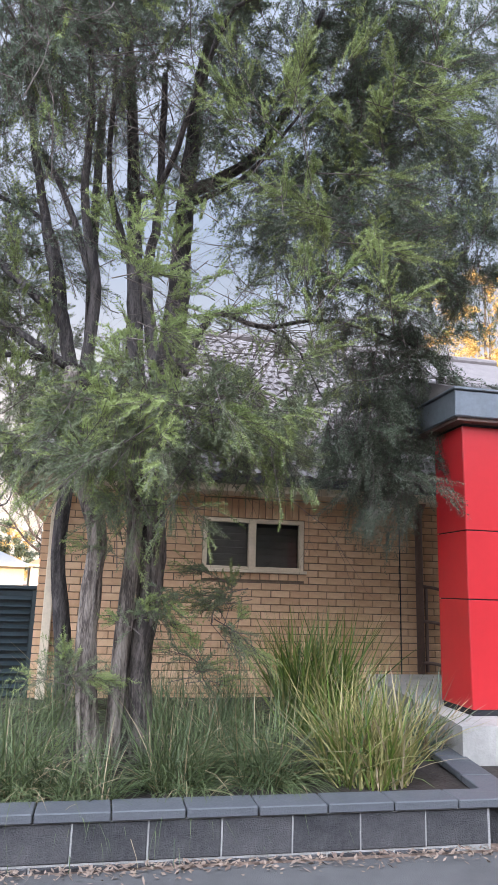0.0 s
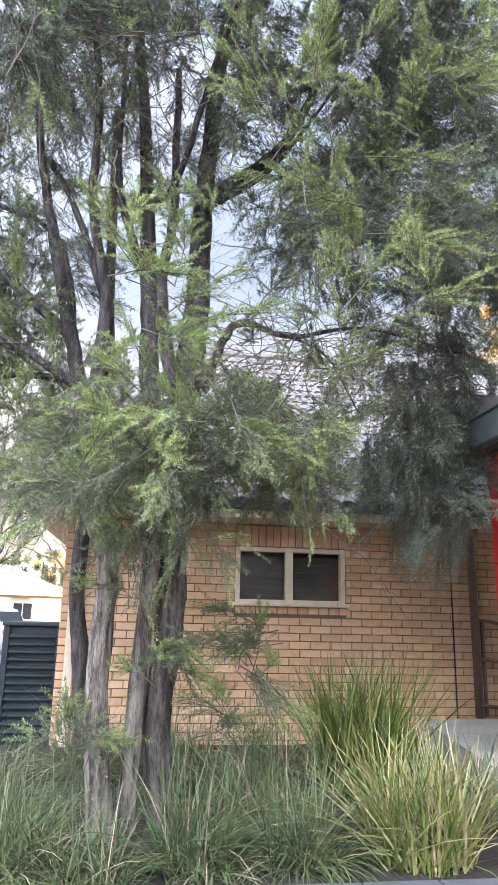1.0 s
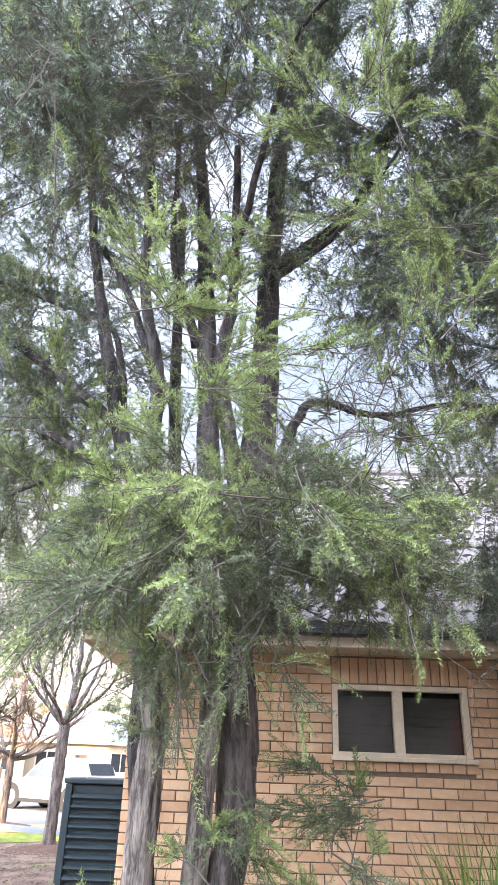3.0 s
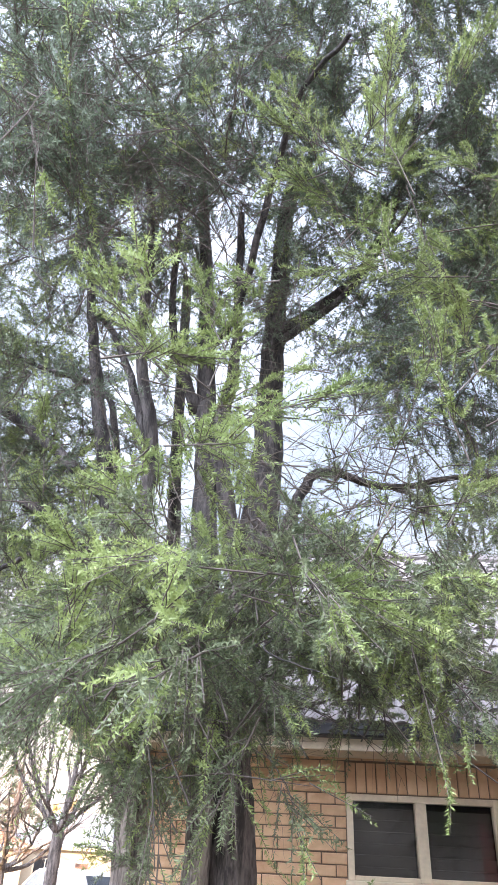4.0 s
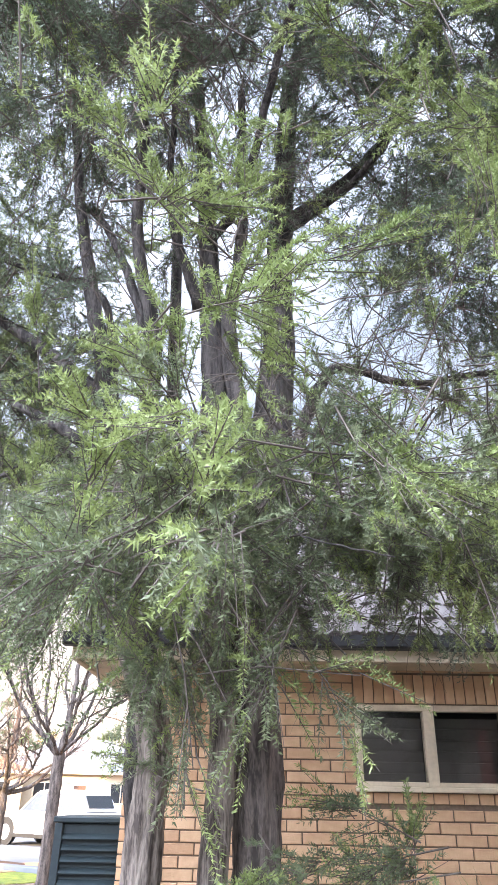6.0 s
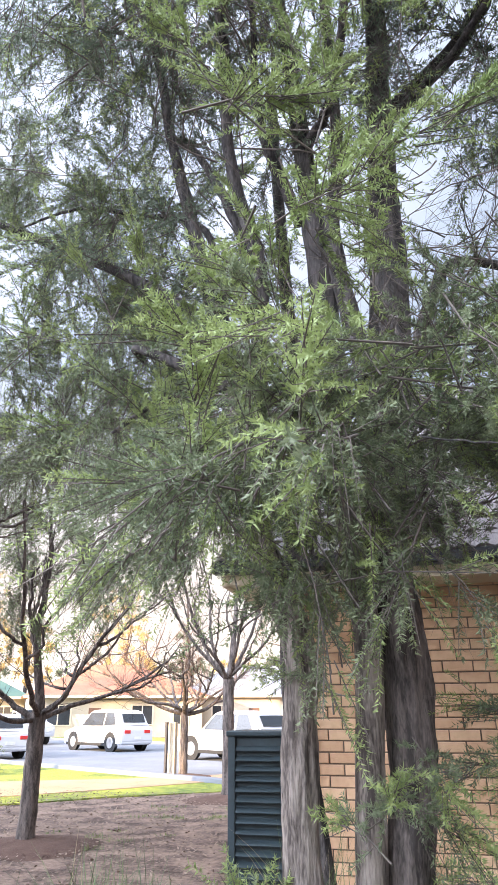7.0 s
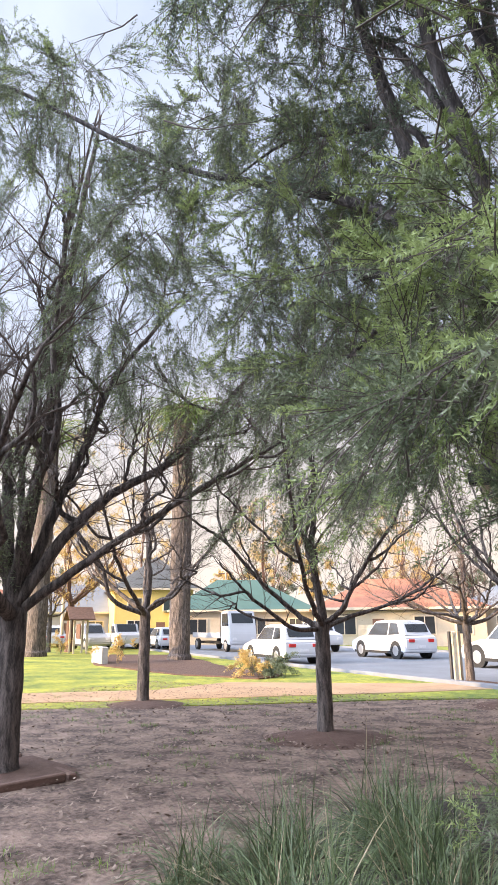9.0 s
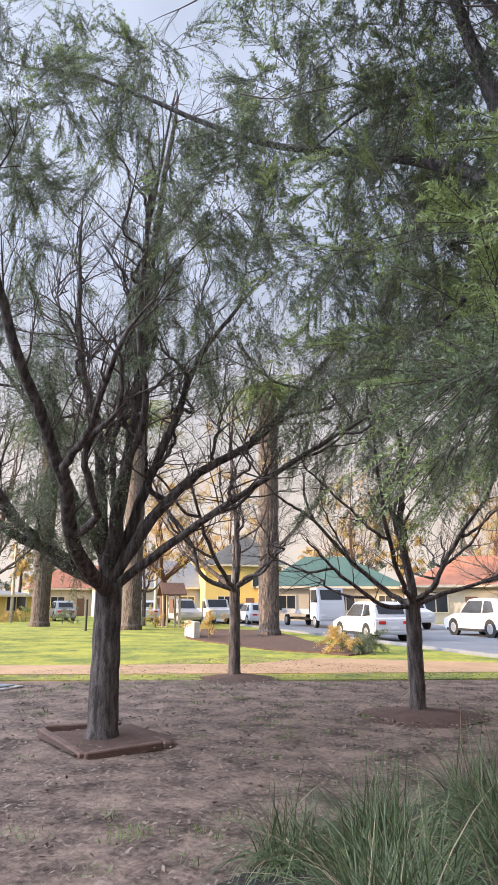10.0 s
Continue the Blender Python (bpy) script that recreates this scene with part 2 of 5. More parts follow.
def tube(points, radii, seg=8, ridges=0.0, seed=0, close=True):
    """(verts, faces) of a round limb through the points."""
    pts = [Vector(p) for p in points]
    vs, fs = [], []
    u = None
    for i, p in enumerate(pts):
        d = (pts[min(i + 1, len(pts) - 1)] - pts[max(i - 1, 0)]).normalized()
        if u is None:
            u = d.orthogonal().normalized()
        u = (u - d * u.dot(d)).normalized()
        w = d.cross(u)
        for k in range(seg):
            a = 2 * math.pi * k / seg
            r = radii[i]
            if ridges:
                r *= 1 + ridges * (noise.noise((math.cos(a) * 2.2 + seed, math.sin(a) * 2.2, i * 0.09)) + 0.8 * noise.noise((math.cos(a) * 8 + seed, math.sin(a) * 8, i * 0.13)))
            vs.append(p + (u * math.cos(a) + w * math.sin(a)) * r)
    for i in range(len(pts) - 1):
        for k in range(seg):
            a, b = i * seg + k, i * seg + (k + 1) % seg
            fs.append((a, b, b + seg, a + seg))
    if close:
        fs.append(tuple(range(seg))[::-1])
        fs.append(tuple(range((len(pts) - 1) * seg, len(pts) * seg)))
    return [tuple(v) for v in vs], fs


def smooth_path(points, steps=6, jitter=0.0, rng=random):
    """A finer line through the points (Catmull-Rom), with a little waver."""
    p = [Vector(q) for q in points]
    p = [p[0] * 2 - p[1]] + p + [p[-1] * 2 - p[-2]]
    out = []
    for i in range(1, len(p) - 2):
        for s in range(steps):
            t = s / steps
            a, b, c, d = p[i - 1], p[i], p[i + 1], p[i + 2]
            q = 0.5 * ((2 * b) + (c - a) * t + (2 * a - 5 * b + 4 * c - d) * t * t + (3 * b - a - 3 * c + d) * t ** 3)
            out.append(q + Vector((rng.uniform(-1, 1), rng.uniform(-1, 1), 0)) * jitter)
    out.append(p[-2])
    return out


def joined(list_of):
    vs, fs = [], []
    for v, f in list_of:
        o = len(vs)
        vs += v
        fs += [tuple(i + o for i in q) for q in f]
    return vs, fs


def quads_mesh(name, verts, quads):
    """A mesh of quads, or of triangles, from arrays, quickly."""
    k = quads.shape[1]
    me = bpy.data.meshes.new(name)
    me.vertices.add(len(verts))
    me.vertices.foreach_set("co", np.ascontiguousarray(verts, dtype=np.float32).ravel())
    n = len(quads)
    me.loops.add(k * n)
    me.loops.foreach_set("vertex_index", np.ascontiguousarray(quads, dtype=np.int32).ravel())
    me.polygons.add(n)
    me.polygons.foreach_set("loop_start", np.arange(0, k * n, k, dtype=np.int32))
    me.update(calc_edges=True)
    return me


def unit(a):
    return a / (np.linalg.norm(a, axis=-1, keepdims=True) + 1e-9)


def sprays(base, way, length, leaves, leaf_len, leaf_wid, rng, spread=0.95):
    """Leafy twigs: for every base and way, narrow pointed leaves along a bending stem. Returns leaf triangles and stem quads."""
    n = len(base)
    t = np.linspace(0.12, 1.0, leaves)[None, :, None]
    sag = np.zeros((n, 1, 3))
    sag[..., 2] = -0.22
    bend = way[:, None, :] * t + (sag + rng.normal(0, .08, (n, 1, 3))) * t * t
    at = base[:, None, :] + bend * length[:, None, None]
    along = unit(way[:, None, :] + 2 * sag * t)
    side = unit(np.cross(along, rng.normal(size=(n, leaves, 3))))
    d = unit(along * (1 - spread * 0.45) + side * spread)
    ll = leaf_len * rng.uniform(.6, 1.25, (n, leaves, 1))
    w = unit(np.cross(d, rng.normal(size=(n, leaves, 3)))) * leaf_wid * rng.uniform(.7, 1.2, (n, leaves, 1)) * 0.5
    v = np.stack([at + w, at + d * ll, at - w + d * ll * .25], 2).reshape(-1, 3)
    q = np.arange(len(v)).reshape(-1, 3)
    # stems: thin three-sided rods
    tip = base + (way + sag[:, 0]) * length[:, None]
    o = unit(np.cross(way, rng.normal(size=(n, 3))))
    o2 = np.cross(unit(way), o)
    r = 0.0022
    ring = [o * r, (-.5 * o + .87 * o2) * r, (-.5 * o - .87 * o2) * r]
    sv = np.stack([p + k * g for p, g in ((base, 1.1), (tip, .4)) for k in ring], 1).reshape(-1, 3)
    pat = np.array([[i, (i + 1) % 3, 3 + (i + 1) % 3, 3 + i] for i in range(3)])[None]
    return v, q, sv, ((np.arange(n) * 6)[:, None, None] + pat).reshape(-1, 4)


def blades(n, centre, spread, length, width, lean, rng, sag=0.5, seg=5):
    """Long arching leaves from one crown: quads of n blades."""
    az = rng.uniform(0, 2 * np.pi, n)
    out = np.stack([np.cos(az), np.sin(az), np.zeros(n)], 1)
    ln = length * rng.uniform(.55, 1.1, n)
    le = np.abs(rng.normal(lean, lean * .45, n))
    foot = rng.uniform(0, 2 * np.pi, n)
    base = np.array(centre) + np.stack([np.cos(foot), np.sin(foot), np.zeros(n)], 1) * (spread * np.sqrt(rng.uniform(0, 1, n)))[:, None]
    sidew = np.stack([-np.sin(az), np.cos(az), np.zeros(n)], 1) + rng.normal(0, .35, (n, 3))
    sidew = unit(sidew)
    t = np.linspace(0, 1, seg + 1)
    ang = le[:, None] + sag * le[:, None] * t[None] * 1.6
    st = ln[:, None] / seg
    x = np.cumsum(np.sin(ang) * st, 1) - np.sin(ang[:, :1]) * st
    z = np.cumsum(np.cos(ang) * st, 1) - np.cos(ang[:, :1]) * st
    p = base[:, None] + out[:, None] * x[..., None] + np.array((0, 0, 1.0)) * z[..., None]
    p += sidew[:, None] * (rng.normal(0, .06, (n, 1, 1)) * ln[:, None, None] * (t ** 2)[None, :, None])
    wd = width * np.minimum(1, 1.15 * (1 - t) ** .6 + .05)
    v = np.stack([p - sidew[:, None] * wd[None, :, None] / 2, p + sidew[:, None] * wd[None, :, None] / 2], 2).reshape(-1, 3)
    b0 = (np.arange(n) * 2 * (seg + 1))[:, None, None]
    pat = np.array([[2 * i, 2 * i + 1, 2 * i + 3, 2 * i + 2] for i in range(seg)])[None]
    return v, (b0 + pat).reshape(-1, 4)


def crown_points(clusters, rng, hang=0.0, reach=0.42):
    """Shoots on branchlets in a set of lumps (centre, radii, count): bases, ways, how far out on the branchlet, and the branchlets' ends."""
    ps, ws, ts, h0, h1 = [], [], [], [], []
    for c, r, n in clusters:
        r = np.array(r)
        hn = max(4, n // 17)
        hubs = unit(rng.normal(size=(hn, 3))) * rng.uniform(.1, 1.0, (hn, 1)) ** .5
        away = unit(hubs * .7 + rng.normal(0, .5, (hn, 3)) + np.array((0, 0, .15 - hang)))
        start = np.array(c) + hubs * r * .92 - away * reach * .4
        span = reach * rng.uniform(.6, 1.4, hn)
        k = rng.integers(0, hn, n)
        t = rng.uniform(0, 1, n) ** .75
        droop = np.stack([np.zeros(n), np.zeros(n), -(.12 + .25 * hang) * span[k] * t * t], 1)
        ps.append(start[k] + away[k] * (span[k] * t)[:, None] + droop + rng.normal(0, .012, (n, 3)))
        side = unit(np.cross(away[k], rng.normal(size=(n, 3))))
        ws.append(unit(away[k] * (.65 + .5 * t[:, None]) + side * (.8 - .45 * t[:, None]) + np.array((0, 0, -.35 * hang))))
        ts.append(t)
        h0.append(start - away * .1)
        h1.append(start + away * span[:, None] - np.array((0, 0, 1)) * ((.12 + .25 * hang) * span)[:, None])
    return np.concatenate(ps), np.concatenate(ws), np.concatenate(ts), np.concatenate(h0), np.concatenate(h1)


def rods(a, b, r0, r1, rng):
    """Thin four-sided sticks from points a to points b, a little bowed."""
    n = len(a)
    d = unit(b - a)
    u = unit(np.cross(d, rng.normal(size=(n, 3))))
    w = np.cross(d, u)
    mid = (a + b) / 2 + u * (np.linalg.norm(b - a, axis=1) * .06)[:, None]
    ring = [u, w, -u, -w]
    v = np.stack([p + k * g for p, g in ((a, r0), (mid, (r0 + r1) / 2), (b, r1)) for k in ring], 1).reshape(-1, 3)
    pat = np.array([[o + i, o + (i + 1) % 4, o + 4 + (i + 1) % 4, o + 4 + i] for o in (0, 4) for i in range(4)])[None]
    return v, ((np.arange(n) * 12)[:, None, None] + pat).reshape(-1, 4)


rs = np.random.default_rng(7)
rr = random.Random(11)

# ---- ground ----
def ground_sheet(x0, y0, x1, y1, step, amp, z=0.0, hole=None):
    nx, ny = int((x1 - x0) / step) + 1, int((y1 - y0) / step) + 1
    gx, gy = np.meshgrid(np.linspace(x0, x1, nx), np.linspace(y0, y1, ny))
    gz = np.array([amp * (noise.noise((a * .35, b * .35, 0)) + .5 * noise.noise((a * 1.3, b * 1.3, 3))) for a, b in zip(gx.ravel(), gy.ravel())]) + z
    v = np.stack([gx.ravel(), gy.ravel(), gz], 1)
    i = np.arange(nx * ny).reshape(ny, nx)
    return v, np.stack([i[:-1, :-1], i[:-1, 1:], i[1:, 1:], i[1:, :-1]], -1).reshape(-1, 4)


# one sheet from the feet to the horizon: a fine middle and a wide flat rim
gv, gq = ground_sheet(-34, -6, 16, 34, 0.4, 0.02)
rim = np.array([[-900, -900, -.03], [900, -900, -.03], [900, 1200, -.03], [-900, 1200, -.03], [-34, -6, -.03], [16, -6, -.03], [16, 34, -.03], [-34, 34, -.03]])
o = len(gv)
gq = np.concatenate([gq, np.array([[o, o + 1, o + 5, o + 4], [o + 1, o + 2, o + 6, o + 5], [o + 2, o + 3, o + 7, o + 6], [o + 3, o, o + 4, o + 7]])])
ground = part("ground", quads_mesh("ground", np.concatenate([gv, rim]), gq), "dirt", None)
tagged(ground, "bare brown dirt with scattered leaf litter and worn pale patches", "ground", kind="structure")

pave = part("pavement", box(-12, -5.6, -.1, 9, 4.23, 0.026, 0.0), "asphalt")
tagged(pave, "grey asphalt footpath in front of the block wall", "footpath", kind="structure")

# ---- brick house ----
WY = 8.6
WX0, WX1, WTOP = -2.41, 6.0, 2.66
OX0, OX1, OZ0, OZ1 = -0.52, 0.76, 1.70, 2.325
house = thing("brick_house", (0, 0, 0), "single storey tan brick house with grey tiled hip roof", "house", kind="structure")
wall = bmesh.new()
YB = WY + 0.014
for a, b, c, d in ((WX0 + .01, OX0, 0, WTOP), (OX1, WX1, 0, WTOP), (OX0, OX1, 0, OZ0), (OX0, OX1, OZ1, WTOP)):
    box(a, YB, c - .2 if c == 0 else c, b, YB + .24, d, bm=wall)
wall_front = part("wall_front", wall, "mortar", house)
part("wall_side", box(WX0 + .01, YB + .24, -.2, WX0 + .25, 18.0, WTOP), "brick_rest", house)
part("wall_back", box(WX0 + .25, 17.76, -.2, WX1, 18.0, WTOP), "brick_rest", house)
part("wall_far", box(WX1 - .24, YB + .24, -.2, WX1, 17.76, WTOP), "brick_rest", house)
part("room_floor", box(WX0 + .25, YB + .24, 0.2, WX1 - .24, 17.7, 0.25), "inside", house)
part("room_ceiling", box(WX0 + .25, YB + .24, 2.6, WX1 - .24, 17.7, 2.64), "inside", house)
part("room_wall", box(-1.6, 10.4, 0.25, 2.0, 10.46, 2.6), "inside", house)

# window with two panes and slatted blinds
win = part("window", box(OX0 - .02, WY - .045, OZ0 - .035, OX1 + .03, WY + .12, OZ0 + .005, 0.006), "cream", house, "cream timber sill and frame with two dark panes")
mull = 0.10
fr = [("jamb", box(OX0, WY + .01, OZ0 + .005, OX0 + .055, WY + .11, OZ1, .004)), ("jamb", box(OX1 - .055, WY + .01, OZ0 + .005, OX1, WY + .11, OZ1, .004)),
      ("head", box(OX0 + .055, WY + .012, OZ1 - .05, OX1 - .055, WY + .11, OZ1, .004)), ("mullion", box(mull - .045, WY + .004, OZ0 + .005, mull + .045, WY + .11, OZ1 - .05, .004)),
      ("bottom_rail", box(OX0 + .055, WY + .02, OZ0 + .005, OX1 - .055, WY + .108, OZ0 + .04, .003))]
for nm, g in fr:
    part(nm, g, "cream", win)
for a, b in ((OX0 + .055, mull - .045), (mull + .045, OX1 - .055)):
    p = part("pane", box(a, WY + .055, OZ0 + .04, b, WY + .060, OZ1 - .05), "glass", win)
    p.visible_shadow = False
    sl = bmesh.new()
    k = 0
    z = OZ0 + .06
    while z < OZ1 - .06:
        bmesh.ops.create_cube(sl, size=1, matrix=Matrix.Translation(((a + b) / 2, WY + .125, z)) @ Matrix.Rotation(radians(-58 + rr.uniform(-5, 5)), 4, 'X') @ Matrix.Diagonal((b - a - .01, .10, .006, 1)))
        z += .085
    part("blind", sl, "blind", win, "grey horizontal louvre slats behind the glass")

# eaves: soffit, fascia, gutter
EY = 8.17
part("soffit", box(WX0 - .38, EY + .02, 2.60, WX1 + .4, WY + .3, 2.625), "cream", house)
part("fascia", box(WX0 - .40, EY, 2.595, WX1 + .4, EY + .025, 2.735, .004), "cream", house)
gut = prism([(EY - .115, 2.70), (EY - .10, 2.685), (EY - .003, 2.685), (EY - .003, 2.79), (EY - .012, 2.79), (EY - .012, 2.70), (EY - .10, 2.70), (EY - .105, 2.785), (EY - .12, 2.785)], WX0 - .5, WX1 + .4, "x")
part("gutter", gut, "metal_dark", house)
part("side_fascia", box(WX0 - .40, EY + .025, 2.595, WX0 - .445, 18.3, 2.735), "cream", house)
part("side_soffit", box(WX0 - .445, WY + .3, 2.60, WX0 + .02, 18.3, 2.625), "cream", house)

# roof planes (tiles lie on them)
RY, RZ, RX0, RX1 = 13.3, 6.5, -0.95, 6.5
rv = [(WX0 - .4, EY - .06, 2.76), (RX1, EY - .06, 2.76), (RX1, RY, RZ), (RX0, RY, RZ), (WX0 - .4, 18.4, 2.76), (RX1, 18.4, 2.76)]
rf = [(0, 1, 2, 3), (4, 0, 3), (5, 4, 3, 2), (1, 5, 2), (0, 4, 5, 1)]
roof = part("roof", (rv, rf), "tile_rest", house)
part("ridge_cap", tube([(RX0 - .05, RY, RZ + .02), (RX1, RY, RZ + .02)], [.09, .09], 10), "tile_rest", roof)
part("hip_cap", tube([(WX0 - .4, EY - .05, 2.79), (RX0, RY, RZ + .02)], [.08, .08], 10), "tile_rest", roof)

part("control_joint", box(2.035, WY - .007, 0, 2.050, WY + .03, WTOP - .07), "joint", house)

# downpipes
dp = thing("downpipe", (2.28, WY - .065, 0.5), "brown round downpipe on the brick wall", "downpipe")
part("pipe", tube([(0, 0, 0), (0, 0, 1.95), (0, -.02, 2.02), (0, -.2, 2.16), (0, -.3, 2.2)], [.048] * 5, 12), "pipe", dp, smooth=True)
part("thin_pipe", tube([(.085, 0, .02), (.085, 0, 1.05)], [.022, .022], 10), "pipe", dp, "thin grey pipe beside it")
for z in (.12, .62, 1.05):
    part("bracket", tube([(0.0, -.03, z + .02), (.2, .0, z), (.42, -.02, z - .05)], [.02, .02, .02], 8), "pipe", dp)
dq = thing("downpipe", (-2.27, WY - .06, 0.1), "pale cream downpipe at the house corner", "downpipe")
part("pipe", box(-.05, -.04, 0, .05, .04, 2.5, .008), "cream", dq)

# ---- red clad pier on its concrete plinth ----
plinth = part("plinth", prism([(1.04, 5.30), (4.5, 5.30), (4.5, 8.5), (1.55, 8.5)], 0, 0.50, "y"), "concrete")
plinth.data.transform(Matrix(((1, 0, 0, 0), (0, 0, 1, 0), (0, 1, 0, 0), (0, 0, 0, 1))))
plinth.data.flip_normals()
tagged(plinth, "pale concrete plinth under the red clad wall", "plinth", kind="structure")
pier = thing("red_pier", (1.36, 5.70, 0.5), "wall clad in glossy red panels with dark joints", "clad wall", kind="structure")
part("core", box(.012, .012, 0.0, 3.0, .52, 2.47), "joint", pier)
zs = [.045, .935, 1.52, 2.45]
for i in range(3):
    for a, b in ((0.0, 1.2), (1.212, 2.4)):
        part("panel", box(a + .001, 0, zs[i] + .005, b, .011, zs[i + 1] - .005, .003), "red", pier)
    part("panel", box(0, .0115, zs[i] + .005, .011, .53, zs[i + 1] - .005, .003), "red", pier)
part("soffit_board", box(-.10, -.10, 2.47, 3.2, .7, 2.50), "pipe", pier, "dark timber eave lining")
part("coping", box(-.13, -.13, 2.50, 3.2, .8, 2.74, .01), "metal_grey", pier, "grey metal roof edge")
part("roof_edge", box(-.15, -.15, 2.74, 3.2, .8, 2.765, .006), "metal_grey", pier)
porch = part("porch_roof", ([(1.25, 5.6, 3.27), (4.6, 5.6, 3.27), (4.6, 8.4, 4.3), (1.6, 8.4, 4.3), (1.25, 8.4, 3.268), (4.6, 8.4, 3.268)], [(0, 1, 2, 3), (0, 3, 4), (1, 5, 2), (0, 4, 5, 1), (3, 2, 5, 4)]), "tile_rest")
tagged(porch, "grey tiled porch roof over the red wall", "roof", kind="structure")

# ---- planter ----
PY = 4.31      # outer face of the block wall
soil = ground_sheet(-6.0, 4.45, 1.4, 8.6, 0.15, 0.03)
sv = soil[0]
fall = np.clip((sv[:, 0] + 4.6) / 1.6, 0, 1)
sv[:, 2] = sv[:, 2] + .22 * fall - .06 * (1 - fall)
planting = part("planter_soil", quads_mesh("planter_soil", sv, soil[1]), "soil")
tagged(planting, "dark soil bed with leaf litter behind the wall", "soil", kind="structure")


# ---- trees ----
def leafy(tree, name, material, clusters, leaf_len, leaf_wid, leaves, length, rng, label="", hang=0.0, stems=True, tips=0.0, reach=.42):
    """A crown of leafy shoots on branchlets; a share of the outermost shoots carries paler young leaves."""
    p, w, t, h0, h1 = crown_points(clusters, rng, hang, reach)
    w = unit(w + np.array((0, 0, -hang * .5)))
    ln = length * rng.uniform(.6, 1.3, len(p))
    young = t > 1 - tips
    out = None
    for sel, m_, lab in ((~young, material, label), (young, "leaf_new", "paler young shoot tips")):
        if not sel.any():
            continue
        v, q, s_v, s_q = sprays(p[sel], w[sel], ln[sel], leaves, leaf_len, leaf_wid, rng)
        ob = part(name, quads_mesh(name, v, q), m_, tree, lab)
        ob["kind"] = "stuff"
        out = out or ob
        if stems:
            part("twig_growth", quads_mesh("twig_growth", s_v, s_q), "twig", tree)["kind"] = "stuff"
    if stems:
        part("twig_growth", quads_mesh("twig_growth", *rods(h0, h1, .0040, .0016, rng)), "twig", tree)["kind"] = "stuff"
    return out


def limb(tree, name, pts, r0, r1, seg=10, ridges=0.0, material="bark", steps=6, jitter=0.0012, label=""):
    line = smooth_path(pts, steps, jitter, rr)
    n = len(line)
    rad = [r0 + (r1 - r0) * (i / (n - 1)) ** .8 for i in range(n)]
    return part(name, tube(line, rad, seg, ridges, rr.uniform(0, 50)), material, tree, label, smooth=True)


def twiglets(starts, rng_, n, length, r, spread=1.0, up=0.2, levels=2):
    """Fine bare branching from given (point, way) pairs, as one joined piece."""
    out = []

    def go(p, d, ln, rad, lev):
        pts = [p]
        q = Vector(p)
        dd = Vector(d).normalized()
        for _ in range(4):
            dd = (dd + Vector((rng_.uniform(-1, 1), rng_.uniform(-1, 1), rng_.uniform(-1, 1) + up)) * .22).normalized()
            q = q + dd * ln / 4
            pts.append(q.copy())
        out.append(tube(pts, [rad, rad * .85, rad * .65, rad * .45, rad * .25], 5 if lev > 1 else 3, close=False))
        if lev > 0:
            for _ in range(n):
                k = rng_.randint(1, 4)
                go(pts[k], dd + Vector((rng_.uniform(-1, 1), rng_.uniform(-1, 1), rng_.uniform(-.6, 1))) * spread, ln * rng_.uniform(.45, .75), rad * .5, lev - 1)
    for p, d in starts:
        go(Vector(p), Vector(d), length * rng_.uniform(.7, 1.2), r, levels)
    return joined(out)


# the many-stemmed paperbark-like tree in the planter
tree = thing("weeping_tree", (0, 0, 0), "many-stemmed evergreen tree with furrowed bark and hanging narrow leaves", "tree")
limb(tree, "trunk", [(-1.66, 5.50, .1), (-1.76, 5.50, 0.95), (-1.76, 5.48, 1.45), (-1.76, 5.48, 1.88), (-2.02, 5.50, 2.58), (-2.03, 5.50, 3.00), (-2.04, 5.60, 3.10)], .080, .055, 44, .16, steps=22, label="pale furrowed leaning trunk")
limb(tree, "trunk", [(-1.54, 5.62, .1), (-1.52, 5.60, 0.89), (-1.49, 5.60, 1.45), (-1.47, 5.60, 1.88), (-1.51, 5.60, 2.23), (-1.54, 5.60, 2.93)], .062, .058, 32, .07, steps=20, label="smooth pale trunk")
limb(tree, "trunk", [(-1.30, 5.72, .1), (-1.38, 5.70, 0.86), (-1.33, 5.70, 1.34), (-1.33, 5.70, 1.79), (-1.37, 5.70, 2.42), (-1.29, 5.70, 3.16)], .086, .11, 48, .2, "bark_mid", steps=22, label="thick dark furrowed trunk")
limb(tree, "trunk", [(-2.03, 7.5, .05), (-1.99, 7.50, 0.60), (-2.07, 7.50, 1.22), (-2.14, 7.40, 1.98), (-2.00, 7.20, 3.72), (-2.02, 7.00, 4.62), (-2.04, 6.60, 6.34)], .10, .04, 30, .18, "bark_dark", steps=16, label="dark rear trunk")
